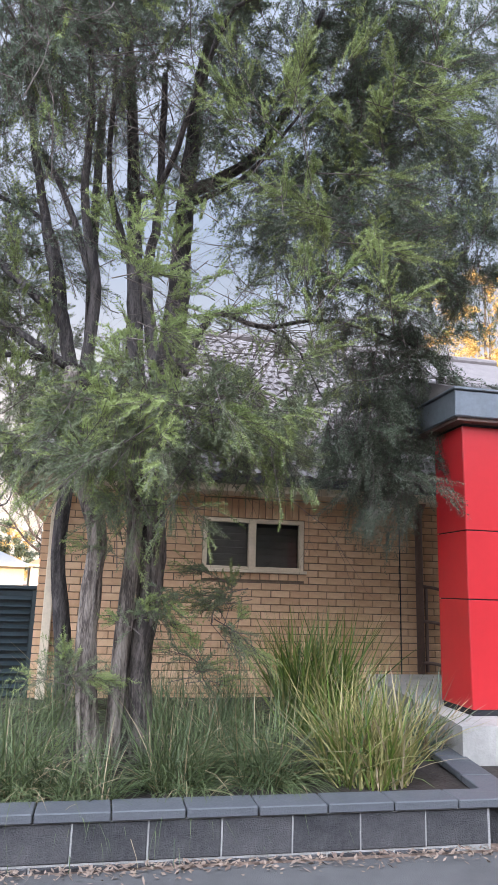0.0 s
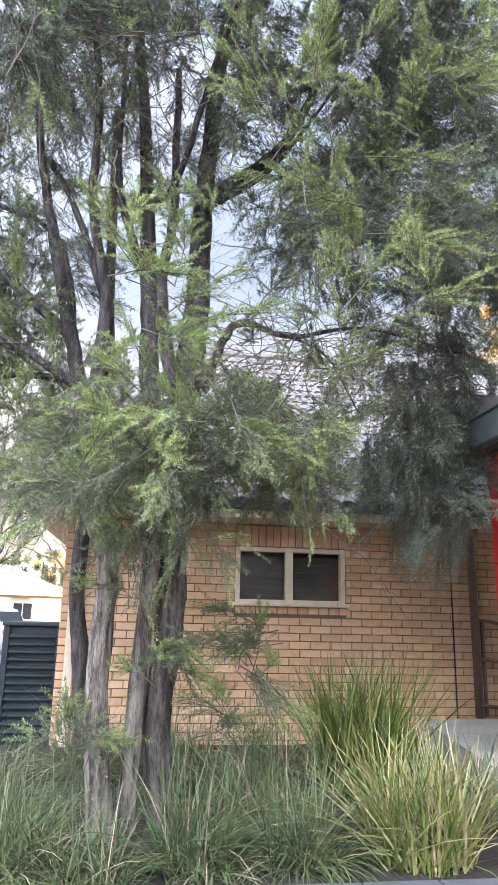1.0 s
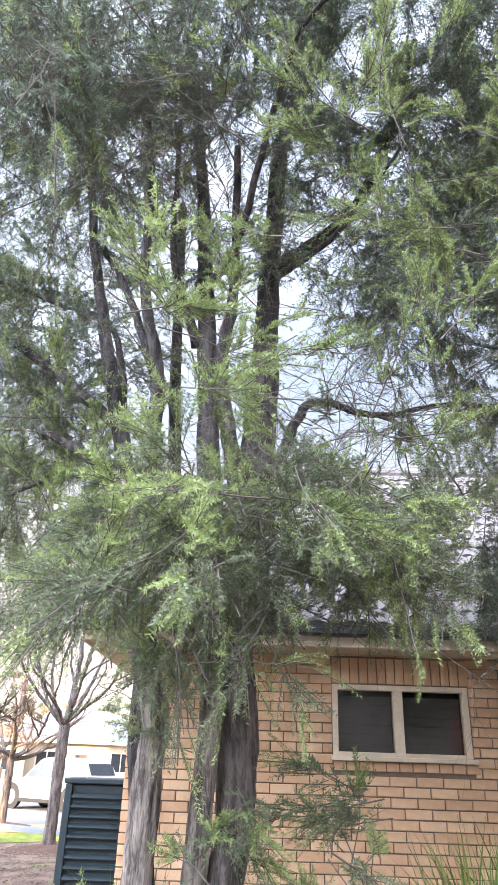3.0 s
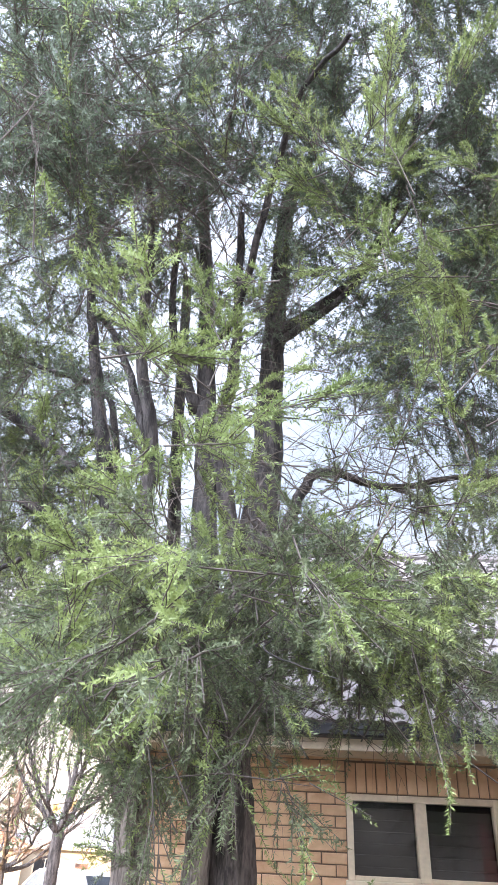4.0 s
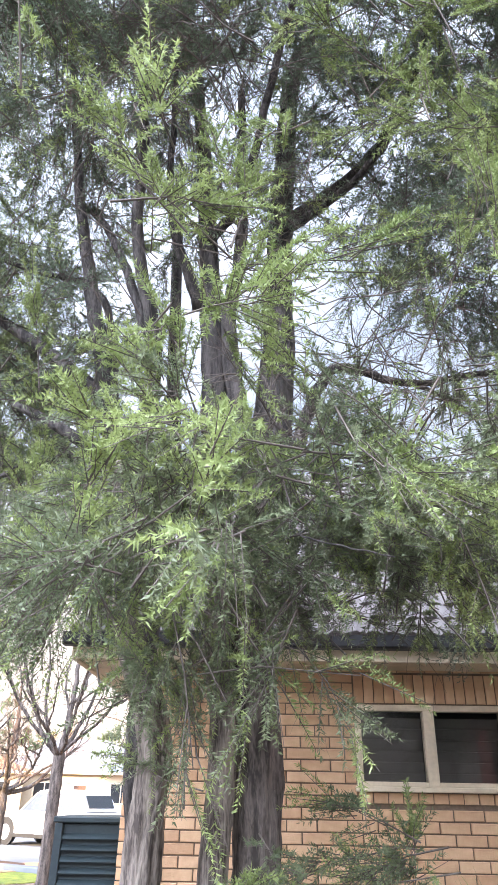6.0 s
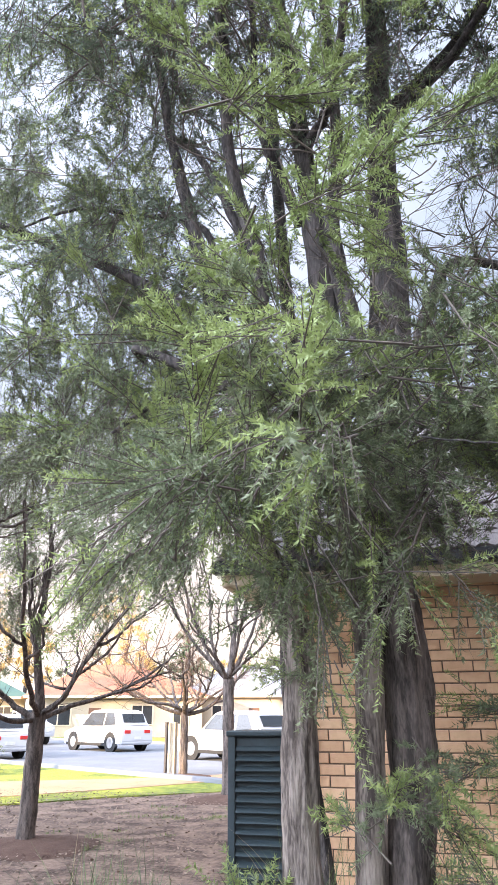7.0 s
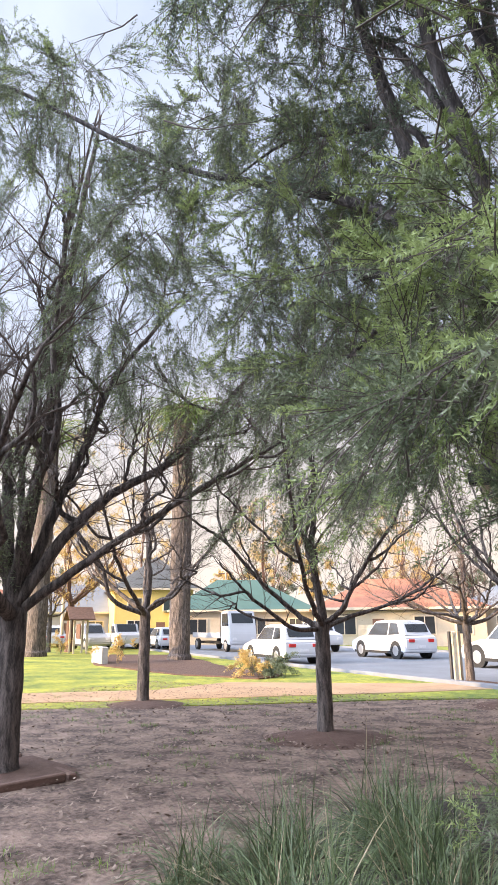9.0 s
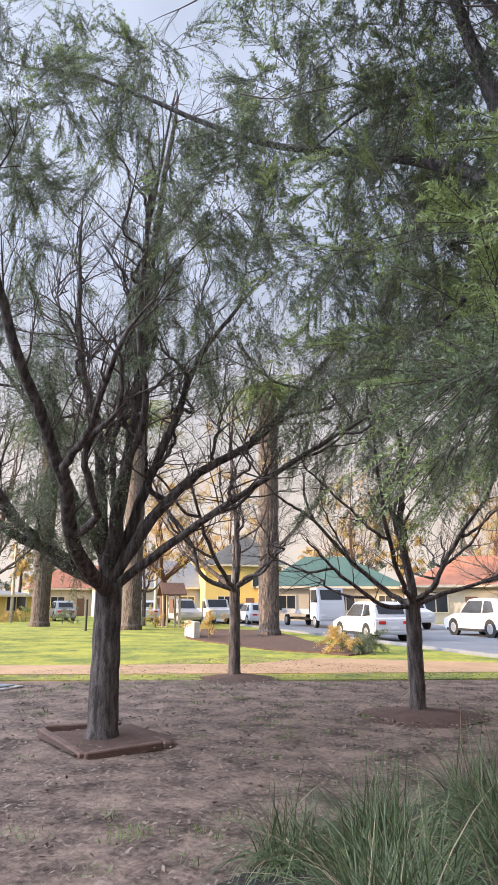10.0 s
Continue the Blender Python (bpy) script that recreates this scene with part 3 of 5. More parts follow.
for pts, r0, r1 in (
        (((-1.29, 5.70, 3.16), (-1.23, 5.70, 3.91), (-1.21, 5.70, 4.82), (-1.13, 5.50, 6.00), (-0.98, 5.40, 6.42)), .125, .04),
        (((-1.54, 5.60, 2.93), (-1.59, 5.60, 3.72), (-1.65, 5.60, 4.63), (-1.75, 5.60, 5.68), (-1.91, 5.60, 7.12)), .085, .035),
        (((-1.38, 5.60, 3.12), (-1.51, 5.55, 3.91), (-1.45, 5.50, 4.51), (-1.47, 5.40, 5.76)), .06, .025),
        (((-2.04, 5.60, 3.10), (-2.19, 5.60, 3.70), (-2.35, 5.60, 4.36), (-2.48, 5.60, 4.95), (-2.75, 5.60, 6.55)), .06, .025),
        (((-1.95, 5.60, 2.91), (-1.91, 5.50, 3.78), (-2.04, 5.40, 4.46), (-2.04, 5.20, 5.26), (-2.17, 5.00, 6.22)), .055, .02),
        (((-1.91, 5.50, 3.78), (-2.24, 5.60, 4.65), (-2.54, 5.80, 5.17)), .035, .015),
        (((-1.68, 5.60, 4.11), (-1.86, 5.40, 4.70), (-1.88, 5.20, 5.80)), .04, .015),
        (((-1.16, 5.60, 3.16), (-1.02, 5.60, 3.57), (-0.87, 5.60, 3.72), (-0.48, 5.70, 3.68), (0.21, 5.90, 3.89), (1.39, 6.20, 3.81)), .042, .010),
        (((-0.48, 5.70, 3.68), (-0.16, 5.80, 3.56), (0.14, 6.00, 3.19)), .014, .005),
        (((-2.09, 5.60, 3.14), (-2.37, 5.60, 3.32), (-2.68, 5.70, 3.52), (-2.74, 6.00, 3.60)), .04, .016),
        (((-2.19, 5.70, 3.21), (-2.58, 5.90, 3.28), (-3.02, 6.20, 3.24)), .035, .012),
        (((-1.21, 5.70, 4.82), (-0.69, 5.40, 5.08), (-0.45, 5.10, 5.43), (-0.25, 4.80, 6.12)), .06, .02),
        (((-1.65, 5.60, 4.63), (-1.43, 5.20, 4.65), (-1.12, 4.40, 5.40), (-0.85, 3.90, 5.27)), .035, .012),
        (((-1.17, 5.50, 4.64), (-0.85, 5.30, 4.75), (-0.61, 5.10, 4.94), (-0.33, 4.90, 5.33)), .03, .01),
        (((-1.30, 5.50, 2.90), (-1.14, 5.00, 2.58), (-1.19, 4.50, 2.35), (-0.97, 4.20, 2.19)), .005, .002),
        (((-2.09, 5.60, 3.33), (-2.34, 5.90, 4.43), (-2.92, 6.10, 4.84), (-3.50, 6.30, 5.18), (-4.21, 6.50, 5.26)), .03, .008),
        (((-2.13, 5.60, 3.49), (-2.88, 5.90, 4.20), (-3.66, 6.00, 4.72), (-4.46, 6.00, 5.24), (-5.70, 5.90, 6.28), (-6.76, 5.80, 7.15), (-7.8, 5.7, 7.8), (-9.0, 5.5, 8.7)), .042, .008)):
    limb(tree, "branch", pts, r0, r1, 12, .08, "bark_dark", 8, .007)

# a tangle of dead twigs below the fork and inside the crown
tang = random.Random(5)
st = []
for i in range(110):
    p = Vector((-1.0 + tang.gauss(0, .30), 5.3 + tang.gauss(0, .2), 3.15 + tang.gauss(0, .35)))
    st.append((p, (tang.uniform(-.7, .7), tang.uniform(-1.2, .1), tang.uniform(-.8, .1))))
for i in range(60):
    p = Vector((-.35 + tang.gauss(0, .35), 5.55 + tang.gauss(0, .25), 3.55 + tang.gauss(0, .35)))
    st.append((p, (tang.uniform(-1, 1), tang.uniform(-.8, .4), tang.uniform(-.8, .5))))
for i in range(70):
    p = Vector((-1.6 + tang.gauss(0, .7), 5.1 + tang.gauss(0, .45), 4.9 + tang.gauss(0, .6)))
    st.append((p, (tang.uniform(-1, 1), tang.uniform(-1, .4), tang.uniform(-.5, .9))))
for i in range(90):
    p = Vector((-2.0 + tang.gauss(0, .45), 4.6 + tang.gauss(0, .4), 4.75 + tang.gauss(0, .45)))
    st.append((p, (tang.uniform(-1, 1), tang.uniform(-1, .4), tang.uniform(-.7, .9))))
part("dead_twig_growth", twiglets(st, tang, 3, .50, .0042, .8, 0.0, 2), "twig", tree, "grey bare dead twigs")["kind"] = "stuff"

def lift(clusters, k):
    return [(c, r, int(n * k)) for c, r, n in clusters]


low = [((-1.40, 5.0, 2.65), (.58, .65, .34), 560), ((-.80, 5.05, 2.70), (.60, .65, .36), 560), ((-1.10, 4.45, 2.58), (.75, .5, .30), 380),
       ((-1.85, 4.9, 2.55), (.36, .5, .42), 300), ((-.40, 5.3, 2.70), (.42, .5, .24), 260), ((-1.9, 5.3, 2.35), (.30, .4, .35), 200), ((-1.55, 4.35, 2.2), (.45, .45, .32), 220), ((-1.25, 5.0, 2.2), (.34, .5, .24), 110), ((-.75, 5.1, 2.36), (.42, .5, .26), 120), ((-1.47, 4.70, 2.0), (.30, .25, .2), 70), ((-0.65, 4.70, 2.33), (.35, .3, .2), 60), ((-.30, 5.4, 3.45), (.5, .45, .45), 110), ((-.75, 5.2, 3.4), (.4, .4, .5), 90)]
leafy(tree, "crown", "leaf", lift(low, .95), .022, .0058, 70, .19, rs, "hanging grey-green narrow foliage", hang=.14, tips=.10, reach=.34)
leafy(tree, "crown", "leaf_new", lift(low, .20), .022, .0058, 70, .19, rs, "paler young shoots among the hanging foliage", hang=.1, reach=.34)
right = [((.98, 6.5, 3.10), (.42, .6, .62), 800), ((.50, 6.4, 2.95), (.45, .5, .6), 620), ((.95, 6.3, 2.50), (.40, .45, .38), 400), ((.85, 6.3, 3.85), (.50, .6, .48), 600), ((1.30, 6.3, 3.6), (.45, .5, .6), 560)]
leafy(tree, "crown", "leaf_dark", lift(right, .95), .030, .0085, 40, .26, rs, "dense dark drooping foliage", hang=.5)
upper = [((-.10, 5.5, 4.75), (.8, .8, .6), 900), ((-1.3, 4.9, 5.75), (.9, .8, .6), 900), ((.3, 5.0, 5.7), (.9, .8, .7), 1100), ((-2.4, 5.4, 5.6), (.8, .8, .6), 620),
         ((-.6, 4.5, 6.6), (1.3, 1.0, .7), 1200), ((-2.2, 5.0, 6.8), (1.2, 1.0, .7), 1000), ((1.1, 5.6, 4.9), (.7, .7, .8), 760), ((-2.6, 5.8, 4.1), (.6, .6, .5), 220),
         ((-1.6, 5.6, 5.0), (.7, .5, .5), 200), ((1.6, 5.2, 6.0), (.9, .8, .9), 800), ((-1.0, 3.6, 6.6), (1.2, .7, .5), 700), ((-2.6, 4.2, 5.9), (.7, .7, .5), 420),
         ((-2.35, 4.1, 4.8), (.45, .4, .7), 330), ((.1, 5.0, 4.3), (.7, .6, .45), 380), ((.6, 5.7, 4.0), (.6, .5, .4), 300), ((1.5, 5.8, 4.6), (.6, .6, .7), 420)]
leafy(tree, "crown", "leaf_dark", lift(upper, 1.3), .032, .0090, 36, .27, rs, "upper narrow grey-green foliage", hang=.05, tips=.12)
top_mass = [((-1.2, 4.8, 7.5), (2.3, 1.6, .6), 1500), ((.7, 5.2, 6.7), (1.3, 1.0, .7), 900), ((-2.8, 5.2, 6.2), (1.0, .9, .7), 600), ((-.2, 5.3, 5.4), (1.0, .7, .6), 500), ((.9, 5.6, 5.4), (.9, .7, .6), 500)]
leafy(tree, "crown", "leaf_dark", lift(top_mass, 1.1), .036, .0105, 26, .28, rs, "dense dark foliage in the top of the crown", hang=.0, tips=.08)
fresh = [((-.70, 4.15, 4.45), (.55, .5, .5), 240), ((-.30, 4.4, 4.0), (.5, .5, .4), 170), ((-1.50, 4.1, 3.35), (.40, .35, .65), 260), ((-.35, 4.0, 3.3), (.4, .35, .4), 110), ((.0, 4.0, 4.9), (.6, .6, .5), 180), ((-1.9, 4.7, 2.3), (.3, .5, .4), 70), ((-.6, 4.7, 3.1), (.6, .4, .3), 50),
         ((-1.2, 4.3, 2.7), (.8, .45, .35), 150), ((-2.6, 5.6, 3.2), (.8, .6, .8), 320), ((-.1, 4.6, 5.4), (.9, .6, .6), 160), ((-3.4, 6.2, 4.3), (1.1, .7, 1.0), 420), ((-2.7, 5.9, 5.4), (.9, .6, .9), 220), ((.5, 5.6, 4.4), (.7, .5, .5), 120)]
leafy(tree, "crown", "leaf_new", lift(fresh, .85), .022, .0060, 84, .20, rs, "fresh bright green shoot tips", hang=-.35)
west = [((-3.5, 6.5, 4.3), (.9, .8, .7), 680), ((-3.9, 6.2, 5.5), (1.1, .9, .7), 700), ((-2.8, 6.2, 4.5), (.7, .7, .8), 620), ((-4.8, 6.2, 5.0), (.9, .8, .5), 320), ((-2.9, 5.6, 6.4), (1.0, .9, .8), 640),
        ((-2.5, 5.9, 3.3), (.6, .6, .6), 520), ((-3.3, 6.8, 3.5), (.9, .6, .55), 560), ((-4.2, 7.2, 3.9), (.9, .7, .6), 480), ((-2.35, 5.7, 2.6), (.4, .5, .45), 280), ((-5.0, 7.0, 4.6), (.9, .8, .6), 300),
        ((-5.8, 6.6, 5.2), (.9, .7, .6), 190), ((-6.6, 5.8, 6.9), (.9, .7, .7), 200), ((-6.3, 5.2, 5.8), (.8, .6, .7), 170), ((-5.6, 5.9, 6.3), (.8, .7, .6), 190),
        ((-7.0, 5.4, 6.5), (.8, .6, .9), 270), ((-6.8, 5.4, 5.3), (.6, .6, .6), 190), ((-7.3, 5.6, 7.6), (.9, .6, .6), 220)]
leafy(tree, "crown", "leaf", [(c, r, int(n * (1.5 if c[2] > 4.9 else .95))) for c, r, n in west], .032, .0092, 34, .27, rs, "spreading narrow-leaved foliage over the park", hang=.25, tips=.12)
# low shoots beside the trunks
shoots = [((-.80, 5.5, 1.30), (.26, .3, .32), 190), ((-.95, 5.5, .95), (.2, .25, .3), 70), ((-1.85, 5.2, .75), (.25, .25, .35), 120), ((-1.5, 5.3, 1.35), (.3, .2, .4), 80), ((-1.62, 5.4, 1.85), (.18, .2, .35), 110)]
leafy(tree, "crown", "leaf", shoots, .026, .006, 56, .19, rs, "thin leafy shoots beside the trunks", hang=.0, tips=.35, reach=.28)

# ---- tussocks and flax in the planter ----
def tussock(name, at, label, mats, n, length, width, lean, sag=.5, spread=.12, group=""):
    ob = thing(name, at, label, "grass plant", group)
    for mname, share in mats:
        v, q = blades(int(n * share), (0, 0, 0), spread, length, width, lean, rs, sag)
        part("blade_clump", quads_mesh("blade_clump", v, q), mname, ob)["kind"] = "stuff"
    return ob


tussock("flax_plant", (.30, 6.6, .2), "large upright green flax plant in front of the brick wall", [("flax", .85), ("flax_dry", .15)], 420, 1.12, .024, .34, .35, .30)
tussock("flax_plant", (.14, 4.95, .2), "yellowing strappy flax plant with dry brown tips", [("flax_dry", .56), ("flax", .34), ("dry", .1)], 520, .84, .013, .42, .55, .28)
tussock("flax_plant", (.85, 5.6, .2), "dark dying flax leaves beside the plinth", [("dry", .4), ("leaf_dark", .6)], 70, .7, .02, .5, .4, .12)
for x, y, l, n in ((-.55, 5.0, .72, 900), (-1.15, 4.95, .70, 900), (-.75, 5.6, .78, 800), (-2.1, 4.95, .68, 900), (-2.75, 5.1, .72, 900), (-1.7, 4.75, .5, 500), (-2.5, 5.9, .75, 800), (-3.3, 5.7, .58, 900), (-3.75, 6.5, .6, 900), (-3.0, 6.7, .66, 800), (-4.1, 6.0, .5, 500), (-3.6, 7.5, .7, 600), (-1.0, 6.7, .75, 600), (-.35, 7.2, .7, 500), (-1.95, 7.1, .8, 600), (1.0, 7.5, .6, 400), (-1.3, 7.8, .7, 500)):
    tussock("tussock_grass", (x, y, .2 if x > -3.2 else .08), "arching grey-green tussock grass in the planter", [("grass", .9), ("dry", .1)], int(n * 1.1), l * 1.1, .0066, .74, 1.25, .2, "tussocks in the planter")

# ---- surfaces of the park and the street ----
def sheet(name, outline, z, material, label, category, step=None):
    bm = bmesh.new()
    bm.faces.new([bm.verts.new((p[0], p[1], z)) for p in outline])
    bmesh.ops.recalc_face_normals(bm, faces=bm.faces)
    ret = bmesh.ops.extrude_face_region(bm, geom=bm.faces[:])
    for e in ret["geom"]:
        if isinstance(e, bmesh.types.BMVert):
            e.co.z -= .12
    bmesh.ops.recalc_face_normals(bm, faces=bm.faces)
    return tagged(part(name, bm, material), label, category, kind="structure")


def wavy(points, amp, seed, n=10):
    """A closed outline with uneven edges."""
    out = []
    for a, b in zip(points, points[1:] + points[:1]):
        a, b = Vector(a), Vector(b)
        for i in range(n):
            p = a.lerp(b, i / n)
            k = amp * noise.noise((p.x * .6 + seed, p.y * .6, 0)) + amp * .5 * noise.noise((p.x * 2.1, p.y * 2.1 + seed, 0))
            out.append((p.x + k, p.y + k * .8, 0))
    return out


U, NV = Vector((-.854, .52, 0)), Vector((.52, .854, 0))


def street(u, n, z=0.0):
    """A place by metres along the street and across it."""
    p = U * u + NV * n
    return (p.x, p.y, z)


sheet("lawn", wavy([(-15.44, 9.22, 0.00), (-11.27, 13.25, 0.00), (-7.70, 17.15, 0.00), street(14, 14.0), street(120, 14.0), street(120, -8)], .25, 3), .018, "lawn", "sunlit short green and yellow lawn, low sun partly put into its colour", "lawn")
sheet("park_path", wavy([(-16.41, 9.66, 0.00), (-12.13, 14.16, 0.00), (-8.10, 18.59, 0.00), (-4.44, 23.47, 0.00), (-4.60, 24.50, 0.00), (-9.09, 20.94, 0.00), (-13.77, 18.72, 0.00), (-13.78, 15.91, 0.00), (-18.52, 10.63, 0.00)], .06, 9), .030, "gravel", "tan compacted gravel path across the park", "path")
sheet("garden_bed", wavy([(-24.25, 23.04, 0.00), (-17.21, 20.35, 0.00), (-13.56, 20.10, 0.00), (-13.94, 22.06, 0.00), (-18.41, 24.68, 0.00), (-27.68, 32.47, 0.00), (-32.93, 30.72, 0.00)], .15, 5), .060, "mulch", "mulched garden bed beside the road", "garden bed")
sheet("road", [street(-60, 14.2), street(140, 14.2), street(140, 28.0), street(-60, 28.0)], .020, "road", "wide grey asphalt road", "road")
for n_, nm in ((14.05, "near"), (28.1, "far")):
    k = part("kerb", box(-60, -.12, -.1, 140, .12, .13, .02), "road")
    k.matrix_world = Matrix.Translation(street(0, n_)) @ Matrix.Rotation(math.atan2(U.y, U.x), 4, 'Z')
    tagged(k, "grey concrete kerb along the road", "kerb", kind="structure")
sheet("verge", [street(-60, 28.22), street(140, 28.22), street(140, 33), street(-60, 33)], .10, "lawn", "grass verge in front of the houses", "verge")


# ---- park trees ----
def bare_tree(at, label, trunk_r, fork, height, width, limbs, seed, material="bark_mid", levels=3, twig_n=4, lean=(0, 0), mound=True, twig_mat="bark_mid", lines=(), stout=1.0):
    """A tree with a vase of crooked limbs. lines: limbs given as (radius, ((across, depth, up) from the fork, ...)), seen from the footpath."""
    rng_ = random.Random(seed)
    ob = thing("park_tree", (at[0], at[1], 0), label, "tree", "trees in the park")
    top = Vector((lean[0], lean[1], fork))
    line = smooth_path([(0, 0, -.05), (lean[0] * .2, lean[1] * .2, fork * .3), (lean[0] * .6, lean[1] * .6, fork * .7), top], 6, .006, rng_)
    rad = [trunk_r * (1.25 if i == 0 else 1.12 if i == 1 else 1.0) * (1 - .18 * i / len(line)) for i in range(len(line))]
    part("trunk", tube(line, rad, 16, .08, seed), material, ob, smooth=True)
    tips = []

    def grow(ln, r0, j):
        part("limb", tube(ln, [r0 * (1 - k / len(ln)) ** .75 + .006 for k in range(len(ln))], 9, .07, seed + j), material, ob, smooth=True)
        for k in range(6, len(ln)):
            d = (ln[min(k + 1, len(ln) - 1)] - ln[k - 1]).normalized()
            if k % 2:
                tips.append((ln[k], d * .8 + Vector((rng_.uniform(-1, 1), rng_.uniform(-1, 1), rng_.uniform(-.5, .8)))))

    def bough(start, out, up, r0, k1, sub, j):
        pts = [start, start + out * k1 * .62 + up * .12, start + out * (k1 * .7 + .24) + up * .34, start + out * .82 + up * .68, start + out + up]
        pts = [pts[0]] + [p + Vector((rng_.gauss(0, 1), rng_.gauss(0, 1), rng_.gauss(0, .7))) * width * .028 for p in pts[1:]]
        ln = smooth_path(pts, 5, width * .008, rng_)
        grow(ln, r0, j)
        for s in range(sub):
            k = rng_.randint(5, 14)
            turn = Matrix.Rotation(rng_.choice((-1, 1)) * rng_.uniform(.5, 1.1), 3, 'Z')
            bough(ln[k], turn @ out * rng_.uniform(.4, .65), up * rng_.uniform(.3, .6), r0 * .5, rng_.uniform(.3, .5), 0, j + 31 * (s + 1))

    for i, (r0, pts) in enumerate(lines):
        ln = smooth_path([top + Vector((ACROSS.x * a_ + DEEP.x * d_, ACROSS.y * a_ + DEEP.y * d_, u_)) for a_, d_, u_ in pts], 6, .012, rng_)
        grow(ln, r0, i + 200)
        for k in range(8, len(ln) - 3, 4):
            d = (ln[k + 1] - ln[k - 1]).normalized()
            out = (d + Vector((rng_.gauss(0, .6), rng_.gauss(0, .6), .1))).normalized() * rng_.uniform(.7, 1.5)
            bough(ln[k], Vector((out.x, out.y, 0)), Vector((0, 0, abs(out.z) + .25)), r0 * .42 * (1 - k / len(ln)) + .008, .35, 0, i * 20 + k)
    for i in range(limbs):
        a = 2 * math.pi * (i + rng_.uniform(-.35, .35)) / limbs
        out = Vector((math.cos(a), math.sin(a), 0)) * width * rng_.uniform(.6, 1.1)
        up = Vector((0, 0, (height - fork) * rng_.uniform(.25, .8)))
        st_ = top + Vector((0, 0, rng_.uniform(-.14, .0)))
        bough(st_, out, up, trunk_r * rng_.uniform(.32, .5) * stout, rng_.uniform(.3, .5), 2, i)
    bough(top - Vector((0, 0, .06)), Vector((rng_.uniform(-.3, .3), rng_.uniform(-.3, .3), 0)) * width, Vector((0, 0, height - fork)), trunk_r * .55, .3, 3, 97)
    geo = twiglets(tips, rng_, twig_n, width * .26, trunk_r * .06, .9, .12, levels - 1)
    part("twig_growth", geo, twig_mat, ob)["kind"] = "stuff"
    if mound:
        vv, qq = ground_sheet(-.9, -.9, .9, .9, .15, .02)
        r = np.linalg.norm(vv[:, :2], axis=1)
        vv[:, 2] += .10 * np.clip(1 - r / .8, -2, 1) + .02
        part("mulch_ring", quads_mesh("mulch_ring", vv, qq), "mulch", ob, "dark mulch mounded round the trunk")
    return ob


ACROSS, DEEP = Vector((.727, .686, 0)), Vector((-.686, .727, 0))
tA = bare_tree((-8.22, 7.52, 0.00), "large spreading tree with dark furrowed trunk in a timber-edged bed", .185, 1.80, 8.6, 3.2, 2, 21, levels=3, twig_n=4, mound=False, twig_mat="twig_brown", lines=(
    (0.075, ((0.00, 0.00, 0.00), (0.50, 0.00, 0.79), (1.08, 0.00, 1.37), (1.80, 0.00, 1.80), (2.37, 0.00, 2.45), (2.95, 0.00, 3.17))),
    (0.055, ((0.07, -0.00, -0.04), (0.79, -0.25, 0.47), (1.51, -0.50, 0.94), (2.52, -0.75, 1.55), (3.24, -1.00, 1.94))),
    (0.065, ((0.04, 0.00, 0.07), (0.36, 0.16, 1.15), (0.72, 0.32, 2.16), (1.01, 0.48, 3.09), (1.51, 0.64, 3.88), (2.01, 0.80, 4.60))),
    (0.080, ((-0.04, 0.00, 0.07), (-0.18, 0.12, 1.01), (-0.29, 0.24, 2.01), (-0.58, 0.36, 2.88), (-0.72, 0.48, 4.03), (-0.79, 0.60, 5.68))),
    (0.075, ((-0.11, -0.00, 0.00), (-0.65, -0.15, 0.36), (-1.08, -0.30, 0.54), (-1.51, -0.45, 0.86), (-2.45, -0.60, 1.37))),
    (0.055, ((0.00, -0.00, 0.07), (0.11, -0.24, 1.15), (0.43, -0.48, 2.01), (0.36, -0.72, 3.17), (0.50, -0.96, 4.46), (0.79, -1.20, 6.04))),
    (0.055, ((-0.04, 0.00, 0.22), (-0.65, 0.25, 1.29), (-1.15, 0.50, 2.16), (-1.80, 0.75, 3.02), (-2.45, 1.00, 4.03)))))
leafy(tA, "crown", "leaf", [((.19, -.92, 3.0), (.6, .5, .7), 330), ((-.29, -1.05, 4.2), (.7, .6, .6), 260), ((-.5, -.5, 2.7), (.7, .6, .7), 160), ((-.9, -.4, 3.1), (.7, .6, .5), 140), ((-1.2, -.2, 3.6), (.9, .9, .8), 260), ((-.4, .3, 5.4), (1.5, 1.3, .9), 420), ((1.5, .2, 4.8), (1.0, 1.0, .8), 300), ((.6, .6, 6.5), (1.6, 1.3, .8), 420), ((2.4, .8, 3.9), (.7, .8, .6), 130), ((-1.5, -.6, 5.6), (1.1, 1.0, .9), 260), ((.3, .2, 7.8), (2.2, 1.8, .9), 500)], .06, .014, 20, .42, rs, "sparse drooping grey-green foliage", hang=.6)
tB = bare_tree((-11.79, 13.35, 0.00), "bare deciduous tree on a mulch mound", .135, 1.95, 6.2, 2.6, 6, 33, levels=3, twig_n=4, stout=.8)
leafy(tB, "crown", "leaf_autumn", [((0, 0, 5.2), (2.2, 2.2, 1.2), 260)], .06, .02, 8, .3, rs, "last autumn leaves", stems=False)
tC = bare_tree((-6.47, 11.69, 0.00), "small tree with upswept bare limbs and dense evergreen top", .125, 1.62, 4.9, 2.5, 6, 44, levels=3, twig_n=3, stout=.7)
